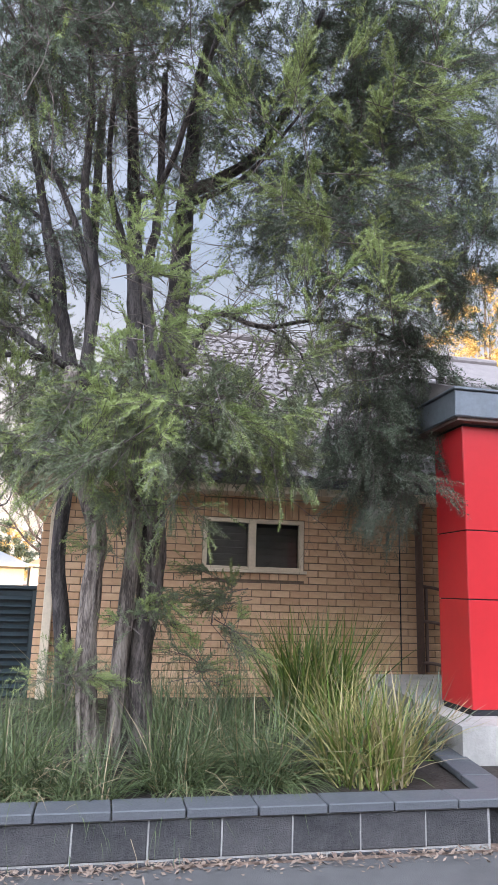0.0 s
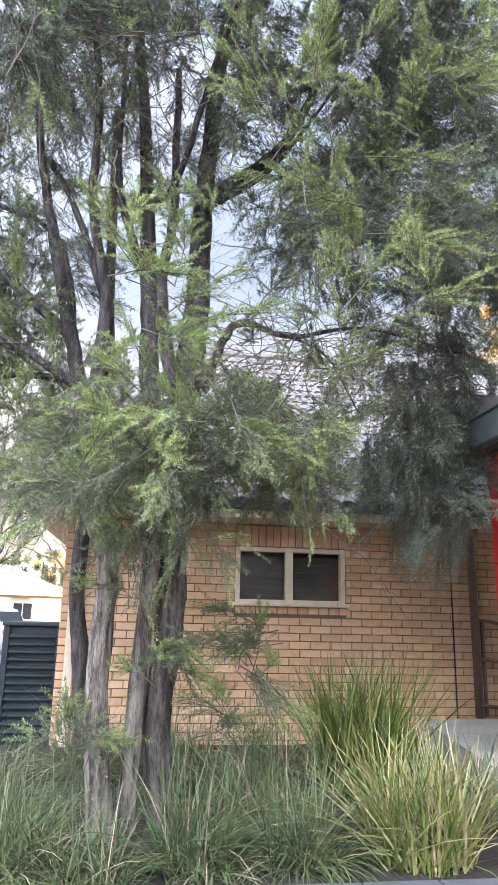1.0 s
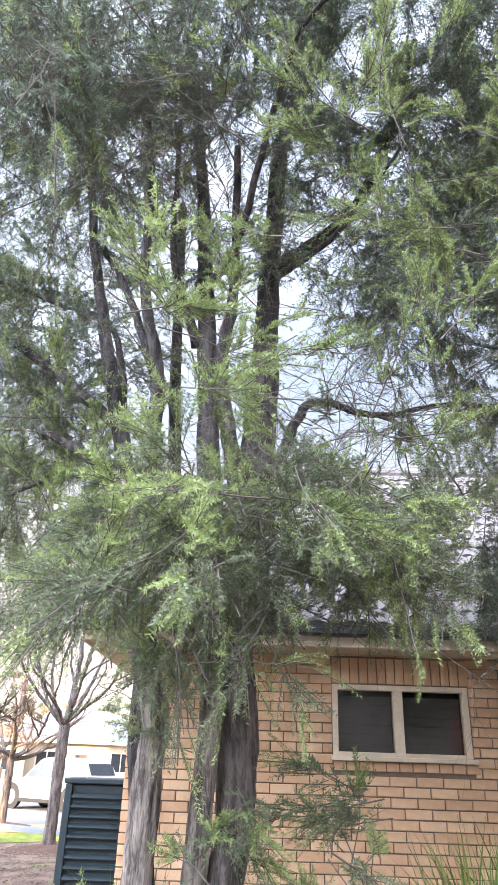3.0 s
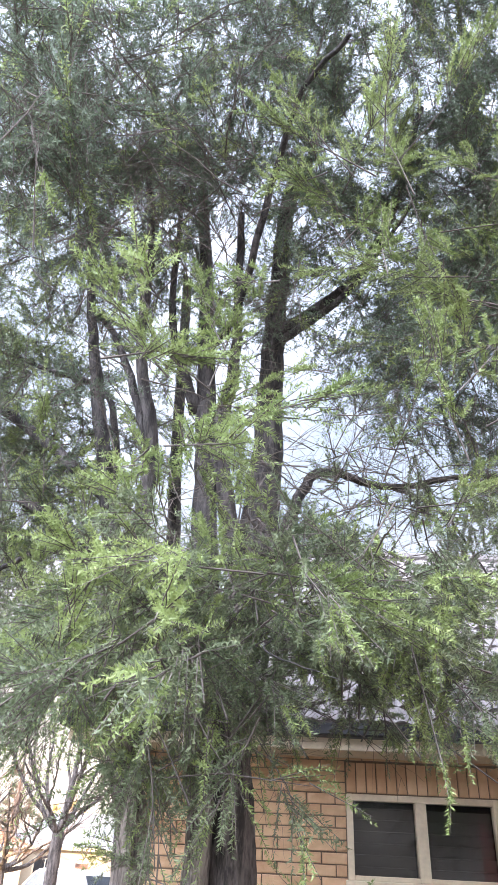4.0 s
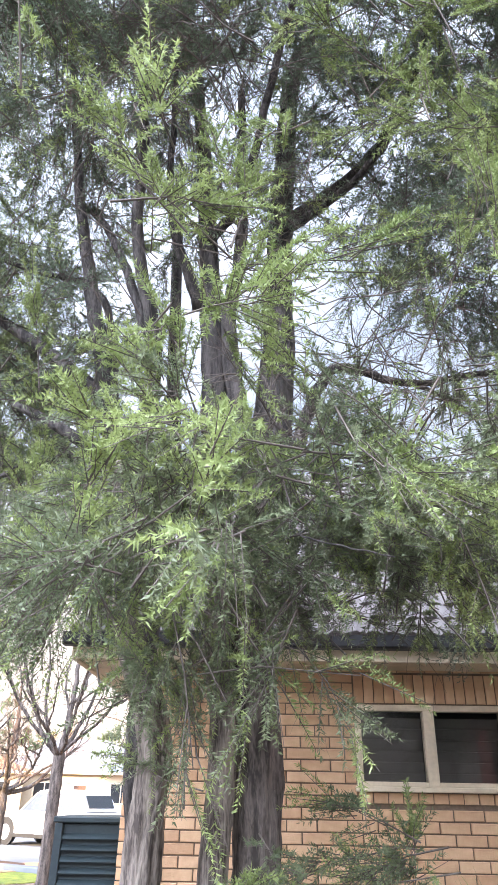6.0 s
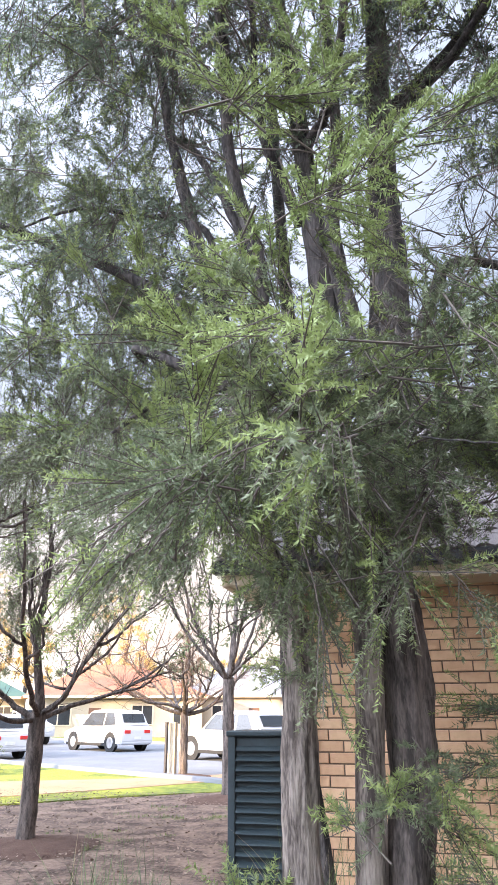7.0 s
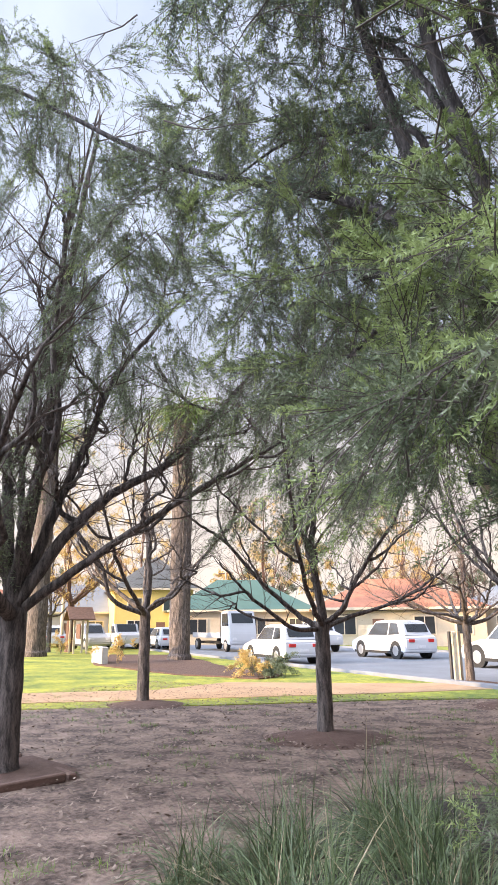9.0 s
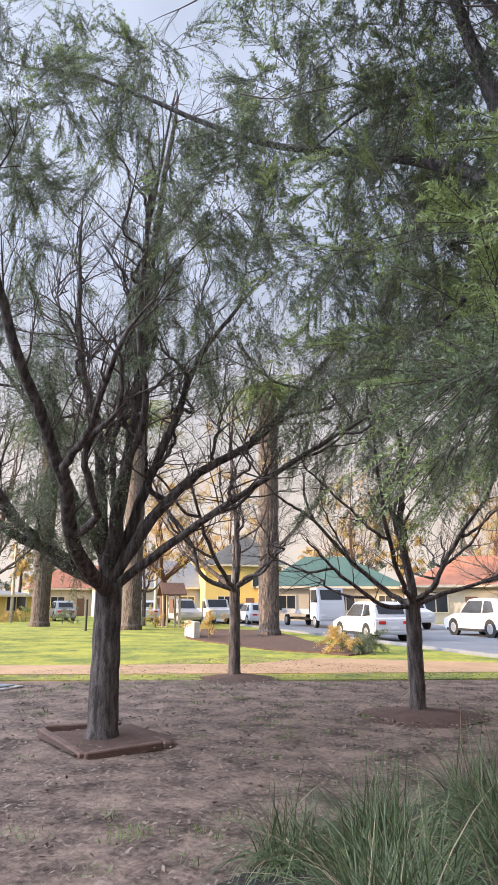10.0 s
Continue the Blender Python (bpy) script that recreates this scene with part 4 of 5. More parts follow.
leafy(tC, "crown", "leaf", [((-.2, .2, 3.9), (1.4, 1.4, .9), 620), ((1.0, .3, 4.3), (1.2, 1.2, .9), 470), ((-1.1, -.2, 4.6), (1.2, 1.1, .8), 430), ((.2, 0, 5.6), (1.6, 1.5, .9), 600), ((.1, 0, 3.2), (1.6, 1.6, .7), 330)], .045, .020, 20, .40, rs, "dense small-leaved grey-green crown", hang=.5)
tD = bare_tree((-5.25, 17.20, 0.00), "bare upright tree beside the dark cabinet", .13, 2.3, 6.5, 2.2, 6, 55, levels=3, twig_n=3, stout=.75)
tE = bare_tree((-7.77, 21.84, -0.00), "small bare reddish tree near the road", .12, 1.7, 4.6, 2.2, 9, 66, material="bark_mid", levels=3, twig_n=4, twig_mat="timber")
for i, (px, s) in enumerate((((-31, 17, 0), 1.2), ((-3.2, 27, 0), 1.0), ((-40, 33, 0), 1.1), ((-26, 9, 0), 1.0))):
    bare_tree(px, "bare deciduous street tree", .15 * s, 2.2 * s, 7.5 * s, 3.2 * s, 6, 70 + i, levels=3, twig_n=2, mound=False, twig_mat="timber")

# sunlit autumn trees beyond the street
for at_, h_, w_, sd in (((-45.0, 66.0, 0), 17, 4.5, 81), ((-58.0, 60.0, 0), 18, 5.0, 82), ((-38.5, 33.5, 0), 11, 3.4, 83), ((-30.0, 68.0, 0), 14, 4.0, 84)):
    au = bare_tree(at_, "tall half-bare tree with last golden leaves in low sun", .26, 3.2, h_, w_, 7, sd, material="timber", levels=2, twig_n=3, mound=False, twig_mat="timber")
    leafy(au, "crown", "leaf_autumn", [((0, 0, h_ * .72), (w_ * .9, w_ * .9, h_ * .28), 900), ((.8, 0, h_ * .48), (w_ * .9, w_ * .9, h_ * .22), 600)], .12, .07, 10, .8, rs, "sparse golden leaves", stems=False)

# timber edging of the bed round the first tree
bed = thing("timber_edging", (*(-8.22, 7.52, 0.00)[:2], 0), "square of weathered timber sleepers round a tree", "garden edging")
bc = [Vector(p) - Vector((-8.22, 7.52, 0.00)) for p in ((-7.54, 6.84, 0.00), (-7.34, 7.80, 0.00), (-8.72, 8.16, 0.00), (-9.18, 7.29, 0.00))]
for a, b in zip(bc, bc[1:] + bc[:1]):
    d = b - a
    sl = part("sleeper", box(0, -.045, -.03, d.length - rr.uniform(.02, .12), .045, rr.uniform(.055, .085), .014), "timber", bed)
    sl.matrix_basis = Matrix.Translation(a) @ Matrix.Rotation(math.atan2(d.y, d.x) + rr.uniform(-.05, .05), 4, 'Z') @ Matrix.Rotation(rr.uniform(-.03, .03), 4, 'Y')
mv, mq = ground_sheet(-.62, -.62, .62, .62, .12, .03, .05)
bmid = (bc[0] + bc[2]) / 2
part("mulch", quads_mesh("mulch", mv, mq), "mulch", bed).matrix_basis = Matrix.Translation(bmid) @ Matrix.Rotation(math.atan2((bc[1] - bc[0]).y, (bc[1] - bc[0]).x), 4, 'Z')

# the golden tree behind the porch roof
gt = bare_tree((16.45, 29.06, 0.00), "tall tree with sunlit golden leaves behind the houses", .3, 3.0, 17, 3.6, 8, 91, levels=2, twig_n=3, mound=False)
leafy(gt, "crown", "leaf_autumn", [((0, 0, 14.5), (3, 3, 3.2), 900), ((1, 0, 11), (3, 3, 3), 700)], .16, .06, 20, .7, rs, "golden sunlit leaves", stems=False)

# ---- dark louvred cabinet beside the house ----
cab = thing("louvred_cabinet", (-3.15, 9.5, 0), "dark teal steel cabinet with horizontal louvres", "cabinet")
part("body", box(0, .03, .02, .68, .68, 1.38, .01), "cabinet", cab)
part("lid", box(-.02, -.02, 1.38, .70, .70, 1.43, .01), "cabinet", cab)
part("post", box(0, -.01, 0, .07, .028, 1.378, .004), "cabinet", cab)
part("post", box(.61, -.01, 0, .68, .028, 1.378, .004), "cabinet", cab)
for i in range(14):
    sl = part("louvre", box(.075, -.035, -.006, .605, .035, .006), "cabinet", cab)
    sl.matrix_basis = Matrix.Translation((0, .01, .13 + i * .088)) @ Matrix.Rotation(radians(38), 4, 'X')

# flat concrete pit lid in the dirt
pit = thing("pit_lid", (-13.83, 8.95, 0), "flat grey concrete drain pit with a square lid", "drain cover", rz=20)
part("surround", box(-.42, -.42, -.05, .42, .42, .035, .012), "concrete", pit)
part("lid", box(-.30, -.30, .035, .30, .30, .06, .01), "metal_grey", pit, "weathered grey lid")

# black post with a timber post behind it
bp_ = thing("bollard_post", (*(-8.28, 21.85, 0.00)[:2], 0), "slim black steel post at the park edge", "post")
part("post_shaft", tube([(0, 0, 0), (0, 0, 1.35)], [.045, .045], 12), "metal_dark", bp_)
part("cap", tube([(0, 0, 1.35), (0, 0, 1.38)], [.055, .05], 12), "metal_dark", bp_)
tp = thing("timber_post", (*(-8.18, 22.10, 0.00)[:2], 0), "pale timber post beside a black post", "post")
part("post_shaft", box(-.10, -.10, 0, .10, .10, 1.38, .01), "render_cream", tp)
gp = thing("bollard_post", (*(-35.02, 25.05, 0.00)[:2], 0), "slim black steel post by the lawn", "post")
part("post_shaft", tube([(0, 0, 0), (0, 0, 1.7)], [.07, .07], 12), "metal_dark", gp)
part("cap", tube([(0, 0, 1.7), (0, 0, 1.74)], [.085, .07], 12), "metal_dark", gp)

# ---- palms ----
for bx, hgt, rad in (((-23.75, 27.90, -0.00), 12.6, .50), ((-34.55, 27.84, 0.00), 13.0, .56), ((-43.45, 27.04, 0.00), 14.0, .6)):
    pl = thing("palm_tree", (bx[0], bx[1], 0), "stout palm with rough diamond-scarred trunk", "palm", "palms along the street")
    n = 110
    part("trunk", tube([(0, 0, hgt * i / n) for i in range(n + 1)], [rad * (1.15 if i < 3 else 1.0) * (1.008 if i % 2 else .992) for i in range(n + 1)], 18, .06, bx[0]), "bark_mid", pl)
    fv = []
    for i in range(34):
        a, up = rr.uniform(0, 6.28), rr.uniform(-.2, 1.1)
        pts = [Vector((0, 0, hgt)) + Vector((math.cos(a), math.sin(a), 0)) * (s * 3.2) + Vector((0, 0, s * up * 2.4 - s * s * 2.2)) for s in (0, .25, .5, .75, 1)]
        fv.append((pts, a))
    part("frond_rib_growth", joined([tube(p, [.05, .04, .03, .02, .01], 4, close=False) for p, _ in fv]), "flax", pl)["kind"] = "stuff"
    pb = np.array([tuple(p[k].lerp(p[k + 1], f)) for p, _ in fv for k in range(4) for f in (0, .25, .5, .75) for _ in (0, 1)])
    pw = unit(np.array([(-math.sin(a) * s, math.cos(a) * s, -.35) for _, a in fv for k in range(16) for s in (1, -1)]) + rs.normal(0, .15, (len(pb), 3)))
    v_, q_, _, _ = sprays(pb, pw, np.full(len(pb), .6), 2, .6, .05, rs, .2)
    part("frond_growth", quads_mesh("frond_growth", v_, q_), "flax", pl)["kind"] = "stuff"


# ---- vehicles ----
def wheel(car, x, y, r):
    w = part("wheel", tube([(x, y - .11, r), (x, y - .1, r), (x, y + .1, r), (x, y + .11, r)], [r * .9, r, r, r * .9], 20), "tyre", car)
    s = 1 if y > 0 else -1
    part("rim", tube([(x, y + s * .10, r), (x, y + s * .118, r)], [r * .66, r * .60], 14), "rim", w)


def loft(profile, half, taper=0.0, bevel=.05):
    bm = prism(profile, -half, half)
    bmesh.ops.bevel(bm, geom=bm.edges[:], offset=bevel, segments=2, affect='EDGES')
    return bm


def tapered(bm, z0, z1, k):
    """Draw the sides in towards the top."""
    for v in bm.verts:
        t = min(1, max(0, (v.co.z - z0) / (z1 - z0)))
        v.co.y *= 1 - (1 - k) * t
    return bm


def car(kind, at, heading, label, paint="white_car", length=4.6, height=1.68):
    """A passenger car along +x: kind hatch, suv, sedan, ute or truck."""
    ob = thing("parked_car" if kind != "truck" else "flatbed_truck", at, label, "car" if kind != "truck" else "truck", rz=heading)
    L, H, W = length / 2, height, .90
    r = .34 if kind in ("hatch", "sedan") else .38
    belt = H * .58
    if kind in ("hatch", "suv", "sedan"):
        tail = -L + (.18 if kind != "sedan" else .9)
        part("body", loft([(-L, .42), (-L + .05, .28), (L - .1, .26), (L, .45), (L - .04, belt * .78), (L - 1.05, belt + .02), (-L + .25, belt + .06), (-L + .02, belt * .92)], W), paint, ob, smooth=False)
        part("cabin", tapered(loft([(L - 1.25, belt - .02), (L - 1.95, H - .06), (L - 2.5, H), (tail + .75, H - .02), (tail + .35, H - .12), (tail, belt)], W * .93, bevel=.07), belt, H, .78), paint, ob)
        md = (L - 1.9 + tail) / 2
        for s in (1, -1):
            for po in ([(L - 1.50, belt + .06), (L - 2.02, H - .13), (md + .05, H - .12), (md + .05, belt + .06)], [(md - .05, belt + .06), (md - .05, H - .12), (tail + .72, H - .15), (tail + .42, belt + .10)]):
                part("side_window", tapered(prism(po, s * (W * .93 - .01), s * (W * .93 + .012)), belt, H, .78), "glass_dark", ob)
            part("sill", box(-L + .3, s * W - .012, .24, L - .3, s * W + .012, .36, .005), "tyre", ob)
            for x in (-L + .85, L - .9):
                part("wheel_arch", tube([(x, s * (W - .02), r + .01), (x, s * (W + .006), r + .01)], [r * 1.16, r * 1.16], 20), "tyre", ob)
        ws = part("windscreen", box(-.006, -W * .68, -.36, .006, W * .68, .36), "glass_dark", ob)
        ws.matrix_basis = Matrix.Translation((L - 1.58, 0, (belt + H) / 2 - .02)) @ Matrix.Rotation(-math.atan2(.72, H - belt), 4, 'Y')
        rw = part("rear_window", box(-.006, -W * .66, -.2, .006, W * .66, .2), "glass_dark", ob)
        rw.matrix_basis = Matrix.Translation((tail + .17, 0, belt + (H - belt) * .5)) @ Matrix.Rotation(math.atan2(.38, H - belt), 4, 'Y')
        for s in (1, -1):
            part("tail_lamp", box(-L - .012, s * .55 - .16, belt * .74, -L + .10, s * .55 + .16, belt * .88, .01), "lamp_red", ob)
            part("head_lamp", box(L - .14, s * .6 - .17, belt * .62, L + .008, s * .6 + .17, belt * .76, .01), "lamp_clear", ob)
        part("number_plate", box(-L - .02, -.2, .52, -L + .0, .2, .63), "lamp_clear", ob)
    else:
        cabL = 1.9 if kind == "ute" else 1.7
        part("chassis", box(-L, -.42, .42, L - .2, .42, .58, .02), "tyre", ob)
        part("cab", loft([(L - cabL, .5), (L - .05, .42), (L, .62), (L - .05, 1.0 if kind == "ute" else 1.15), (L - (.95 if kind == "ute" else .15), belt + .15), (L - (1.3 if kind == "ute" else .42), H), (L - cabL, H - .03)], W), paint, ob)
        for s in (1, -1):
            part("side_window", prism([(L - cabL + .15, belt + .12), (L - (1.05 if kind == "ute" else .35), belt + .12), (L - (1.35 if kind == "ute" else .55), H - .14), (L - cabL + .15, H - .14)], s * W, s * (W + .012)), "glass_dark", ob)
            part("head_lamp", box(L - .12, s * .62 - .14, .72, L + .012, s * .62 + .14, .86, .01), "lamp_clear", ob)
        ws = part("windscreen", box(-.008, -W * .8, -.32, .008, W * .8, .32), "glass_dark", ob)
        ws.matrix_basis = Matrix.Translation((L - (1.10 if kind == "ute" else .27), 0, belt + .15 + (H - belt - .15) / 2)) @ Matrix.Rotation(-math.atan2(.35 if kind == "ute" else .27, H - belt - .15), 4, 'Y')
        part("tray", box(-L, -W - .04, .82, L - cabL - .1, W + .04, .92, .015), "silver_car", ob)
        for s in (1, -1):
            part("tray_side", box(-L, s * (W + .02) - .015, .921, L - cabL - .1, s * (W + .02) + .015, 1.16, .008), "silver_car", ob)
        part("headboard", box(L - cabL - .14, -W, .921, L - cabL - .11, W, H - .1, .008), "metal_dark", ob)
    for x in (-L + .85, L - .9):
        for y in (-W + .10, W - .10):
            wheel(ob, x, y, r)
    return ob


road_deg = math.degrees(math.atan2(-U.y, -U.x))
car("suv", (-16.15, 35.23, 0.00)[:2] + (.02,), 149, "white suv parked along the road", length=4.8, height=1.78)
car("hatch", (-18.52, 28.78, 0.00)[:2] + (.02,), 149, "white hatchback on the near side of the road", length=4.5, height=1.62)
car("ute", (-24.6, 41.2, .02), -31, "white ute with a dark open tray at the kerb", length=5.6, height=1.85)
car("suv", (-8.2, 28.9, .02), 149, "white car parked near the brick house", length=4.6, height=1.68)
car("truck", (-30.81, 40.24, 0.00)[:2] + (.02,), -31, "white flatbed truck at the kerb", length=7.4, height=2.5)
car("ute", (-40.26, 39.73, 0.00)[:2] + (.02,), -25, "white ute with an open tray parked down the street", length=5.2, height=1.8)
car("suv", (-42.44, 38.83, 0.00)[:2] + (.02,), -25, "silver four wheel drive beside the timber shelter", "silver_car", 4.7, 1.85)
car("sedan", (-40.82, 43.43, 0.00)[:2] + (.02,), 150, "dark car parked near the palm", "dark_car", 4.7, 1.5)
car("hatch", (-36.58, 40.56, 0.00)[:2] + (.02,), 150, "white car half hidden behind the palm", length=4.4, height=1.55)
car("suv", (-49.81, 40.92, 0.00)[:2] + (.02,), 150, "white station wagon far down the street", length=4.8, height=1.75)
car("suv", (-55.63, 36.08, 0.00)[:2] + (.02,), 160, "pale car parked far down the street", "silver_car", 4.6, 1.7)


# ---- houses over the road ----
def cottage(at, wide, deep, eave, ridge, walls, roof_m, label, windows, fence=False, gable=False):
    ob = thing("house", at, label, "house", "houses across the street", rz=math.degrees(math.atan2(at[1] - 2.5, at[0] + 1.1)) - 90 + 8)
    part("wall", box(-wide / 2, 0, -.2, wide / 2, deep, eave), walls, ob)
    o_ = .5
    if gable:
        vs = [(-wide / 2 - o_, -o_, eave), (wide / 2 + o_, -o_, eave), (wide / 2 + o_, deep + o_, eave), (-wide / 2 - o_, deep + o_, eave), (0, -o_, ridge), (0, deep + o_, ridge)]
        fs = [(0, 4, 5, 3), (1, 2, 5, 4), (0, 1, 4), (2, 3, 5), (0, 3, 2, 1)]
    else:
        h = min(wide, deep) / 2
        vs = [(-wide / 2 - o_, -o_, eave), (wide / 2 + o_, -o_, eave), (wide / 2 + o_, deep + o_, eave), (-wide / 2 - o_, deep + o_, eave), (-wide / 2 + h, deep / 2, ridge), (wide / 2 - h + .01, deep / 2, ridge)]
        fs = [(0, 1, 5, 4), (1, 2, 5), (2, 3, 4, 5), (3, 0, 4), (0, 3, 2, 1)]
    rf_ = part("roof", (vs, fs), roof_m, ob)
    part("fascia", box(-wide / 2 - o_, -o_ - .03, eave - .16, wide / 2 + o_, -o_ - .005, eave + .03), "cream", ob)
    for x, w_, z0, z1 in windows:
        wd = part("window", box(x - w_ / 2 - .08, -.05, z0 - .08, x + w_ / 2 + .08, .02, z1 + .08, .01), "cream", ob)
        for s in (-1, 1):
            part("pane", box(x + s * w_ / 4 - w_ / 4 + .04, -.062, z0, x + s * w_ / 4 + w_ / 4 - .04, -.052, z1), "glass_dark", wd)
    part("door", box(windows[0][0] + 2.2, -.04, 0, windows[0][0] + 3.1, .0, 2.05, .01), "timber", ob)
    return ob


def fence(at, wide, high, material, label):
    ob = thing("fence", at, label, "fence", rz=road_deg)
    part("rail", box(0, .02, high * .3, wide, .06, high * .3 + .08), material, ob)
    part("rail", box(0, .02, high * .8, wide, .06, high * .8 + .08), material, ob)
    me = box(-.05, -.012, 0, .05, .012, high, .01)
    first = part("picket", me, material, ob)
    for i in range(1, int(wide / .16)):
        p = part("picket", first.data, material, ob)
        p.matrix_basis = Matrix.Translation((i * .16, 0, rr.uniform(-.02, .02)))
    return ob


W2 = [(-3.2, 1.6, .9, 2.2), (2.6, 1.6, .9, 2.2)]
cottage((-23.79, 53.73, 0.00), 13, 9, 2.9, 5.4, "render_cream", "roof_red", "cream cottage with terracotta tiled roof", [(-4.4, 1.8, .9, 2.2), (1.8, 1.6, .9, 2.2), (4.8, 1.2, .9, 2.2)])
cottage((-39.19, 53.97, 0.00), 13, 9, 3.0, 6.0, "render_cream", "roof_green", "cream house with green metal hip roof", [(-4.2, 1.6, .9, 2.2), (1.2, 1.6, .9, 2.2), (4.8, 1.2, .9, 2.2)])
cottage((-50.92, 54.52, 0.00), 8, 10, 5.4, 8.6, "render_yellow", "roof_grey", "bright yellow two storey house with grey gable roof", [(-2.0, 1.4, .9, 2.2), (1.6, 1.4, 3.2, 4.4), (-2.0, 1.4, 3.2, 4.4)], gable=True)
cottage((-61.12, 52.37, 0.00), 15, 9, 3.2, 6.4, "render_grey", "roof_grey", "pale weatherboard house with grey roof", W2)
cottage((-56.92, 29.58, 0.00), 8, 6, 2.2, 2.7, "render_yellow", "roof_grey", "low yellow building beyond the street", W2)
cottage((-72.87, 49.95, 0.00), 13, 9, 3.2, 6.2, "render_cream", "roof_red", "cream bungalow with dull red roof", W2)
cottage((-66.56, 27.41, 0.00), 15, 9, 3.2, 6.0, "render_cream", "roof_grey", "cream bungalow with grey roof", W2)
cottage((-14.46, 61.07, 0.00), 13, 9, 3.0, 5.6, "render_cream", "roof_grey", "cream bungalow with low grey roof", W2)
cottage((-0.93, 60.57, 0.00), 13, 9, 3.0, 5.6, "render_grey", "roof_red", "pale bungalow with terracotta roof", W2)
cottage((19.21, 34.41, 0.00), 13, 9, 3.0, 5.6, "render_cream", "roof_grey", "bungalow behind the brick house", W2)
fence((-30.52, 54.30, 0.80)[:2] + (.1,), 7.5, 1.5, "render_cream", "cream picket fence in front of a cottage")
fence((-44.29, 63.85, 0.57)[:2] + (.1,), 4.0, 1.2, "render_cream", "low pale picket fence")

# gabled notice shelter, low wall, poles
shel = thing("notice_shelter", (*(-36.20, 32.29, 0.00)[:2], 0), "small timber shelter with gabled shingle roof", "shelter", rz=road_deg)
for x in (-.9, .9):
    for y in (-.4, .4):
        part("post", box(x - .06, y - .06, 0, x + .06, y + .06, 2.2, .01), "render_cream", shel)
part("roof", prism([(-1.3, 2.1), (0, 2.85), (1.3, 2.1), (1.3, 2.02), (0, 2.75), (-1.3, 2.02)], -.8, .8), "timber", shel)
part("board", box(-.8, -.03, .9, .8, .03, 1.8, .01), "timber", shel)
lw = thing("low_wall", (*(-25.17, 24.19, 0.00)[:2], 0), "low pale rendered sign wall in the garden bed", "wall", rz=road_deg)
part("slab", box(-1.2, -.15, 0, 1.2, .15, .75, .03), "concrete", lw)
for px, hh in (((-52.33, 68.17, 0.45), 8.5), ((-47.73, 40.31, 0.00), 8.5), ((-55.91, 31.56, 0.00), 8.5)):
    po = thing("utility_pole", (px[0], px[1], 0), "tall grey timber power pole with cross arm", "pole", "power poles")
    part("mast", tube([(0, 0, 0), (0, 0, hh)], [.16, .11], 10), "render_cream", po)
    part("cross_arm", box(-1.1, -.06, hh - .8, 1.1, .06, hh - .68, .01), "timber", po)


def shrub(at, r, h, material, label, n=160):
    ob = thing("shrub", (at[0], at[1], 0), label, "shrub", "shrubs in the garden beds")
    part("stem", twiglets([((0, 0, 0), (rr.uniform(-.3, .3), rr.uniform(-.3, .3), 1)) for _ in range(5)], rr, 3, h * .6, .012, .7, .4, 2), "twig", ob)
    leafy(ob, "foliage", material, [((0, 0, h * .55), (r, r, h * .45), n)], .09, .025, 14, .25, rs, stems=False)
    return ob


for p_, m_, n_ in (((-14.80, 20.86), "leaf_autumn", 130), ((-14.15, 20.48), "leaf_autumn", 110), ((-13.86, 20.76), "leaf_dark", 160), ((-14.06, 21.94), "leaf", 160)):
    shrub(p_, .36, .7, m_, "small rounded shrub in the mulch", n_)
for p_, m_ in (((-22.90, 23.11, 0.00), "leaf_autumn"), ((-50.47, 28.74, 0.00), "leaf_autumn"), ((-47.65, 29.69, 0.00), "leaf_autumn"), ((-46.65, 30.72, 0.00), "leaf"), ((-51.06, 30.22, 0.00), "leaf_new"), ((-37.33, 30.30, 0.00), "leaf_dark"), ((-36.45, 31.20, 0.00), "leaf_autumn"), ((-46.08, 31.31, 0.00), "leaf_dark")):
    shrub(p_, .9, 1.3, m_, "low shrub with red and brown leaves beside the street", 130)

# far tree line and hills
far_rng = np.random.default_rng(3)
for i in range(44):
    az = radians(-24 + i * 2.6 + far_rng.uniform(-1, 1))
    dist = far_rng.uniform(84, 118)
    ob = thing("far_tree", (-1.1 - dist * math.sin(az), 2.5 + dist * math.cos(az), -.03), "distant tree behind the houses", "tree", "distant trees")
    h = far_rng.uniform(8, 14)
    part("trunk", tube([(0, 0, 0), (.2, 0, h * .5), (.1, .2, h * .8)], [.3, .2, .08], 7), "bark_dark", ob)
    leafy(ob, "crown", "leaf_autumn" if i % 3 == 0 else "leaf_dark", [((0, 0, h * .62), (3.2, 3.2, h * .36), 300), ((1.8, .5, h * .45), (2.2, 2.2, h * .25), 150)], .4, .16, 8, .9, far_rng, stems=False)

# unseen block added far behind the walker to keep low sun off the planter
sb = part("shade_block", box(-50, -60, 0, 70, -45, 21.0), "render_grey")
tagged(sb, "plain pale unseen block added to shade the planter", "building", kind="structure")

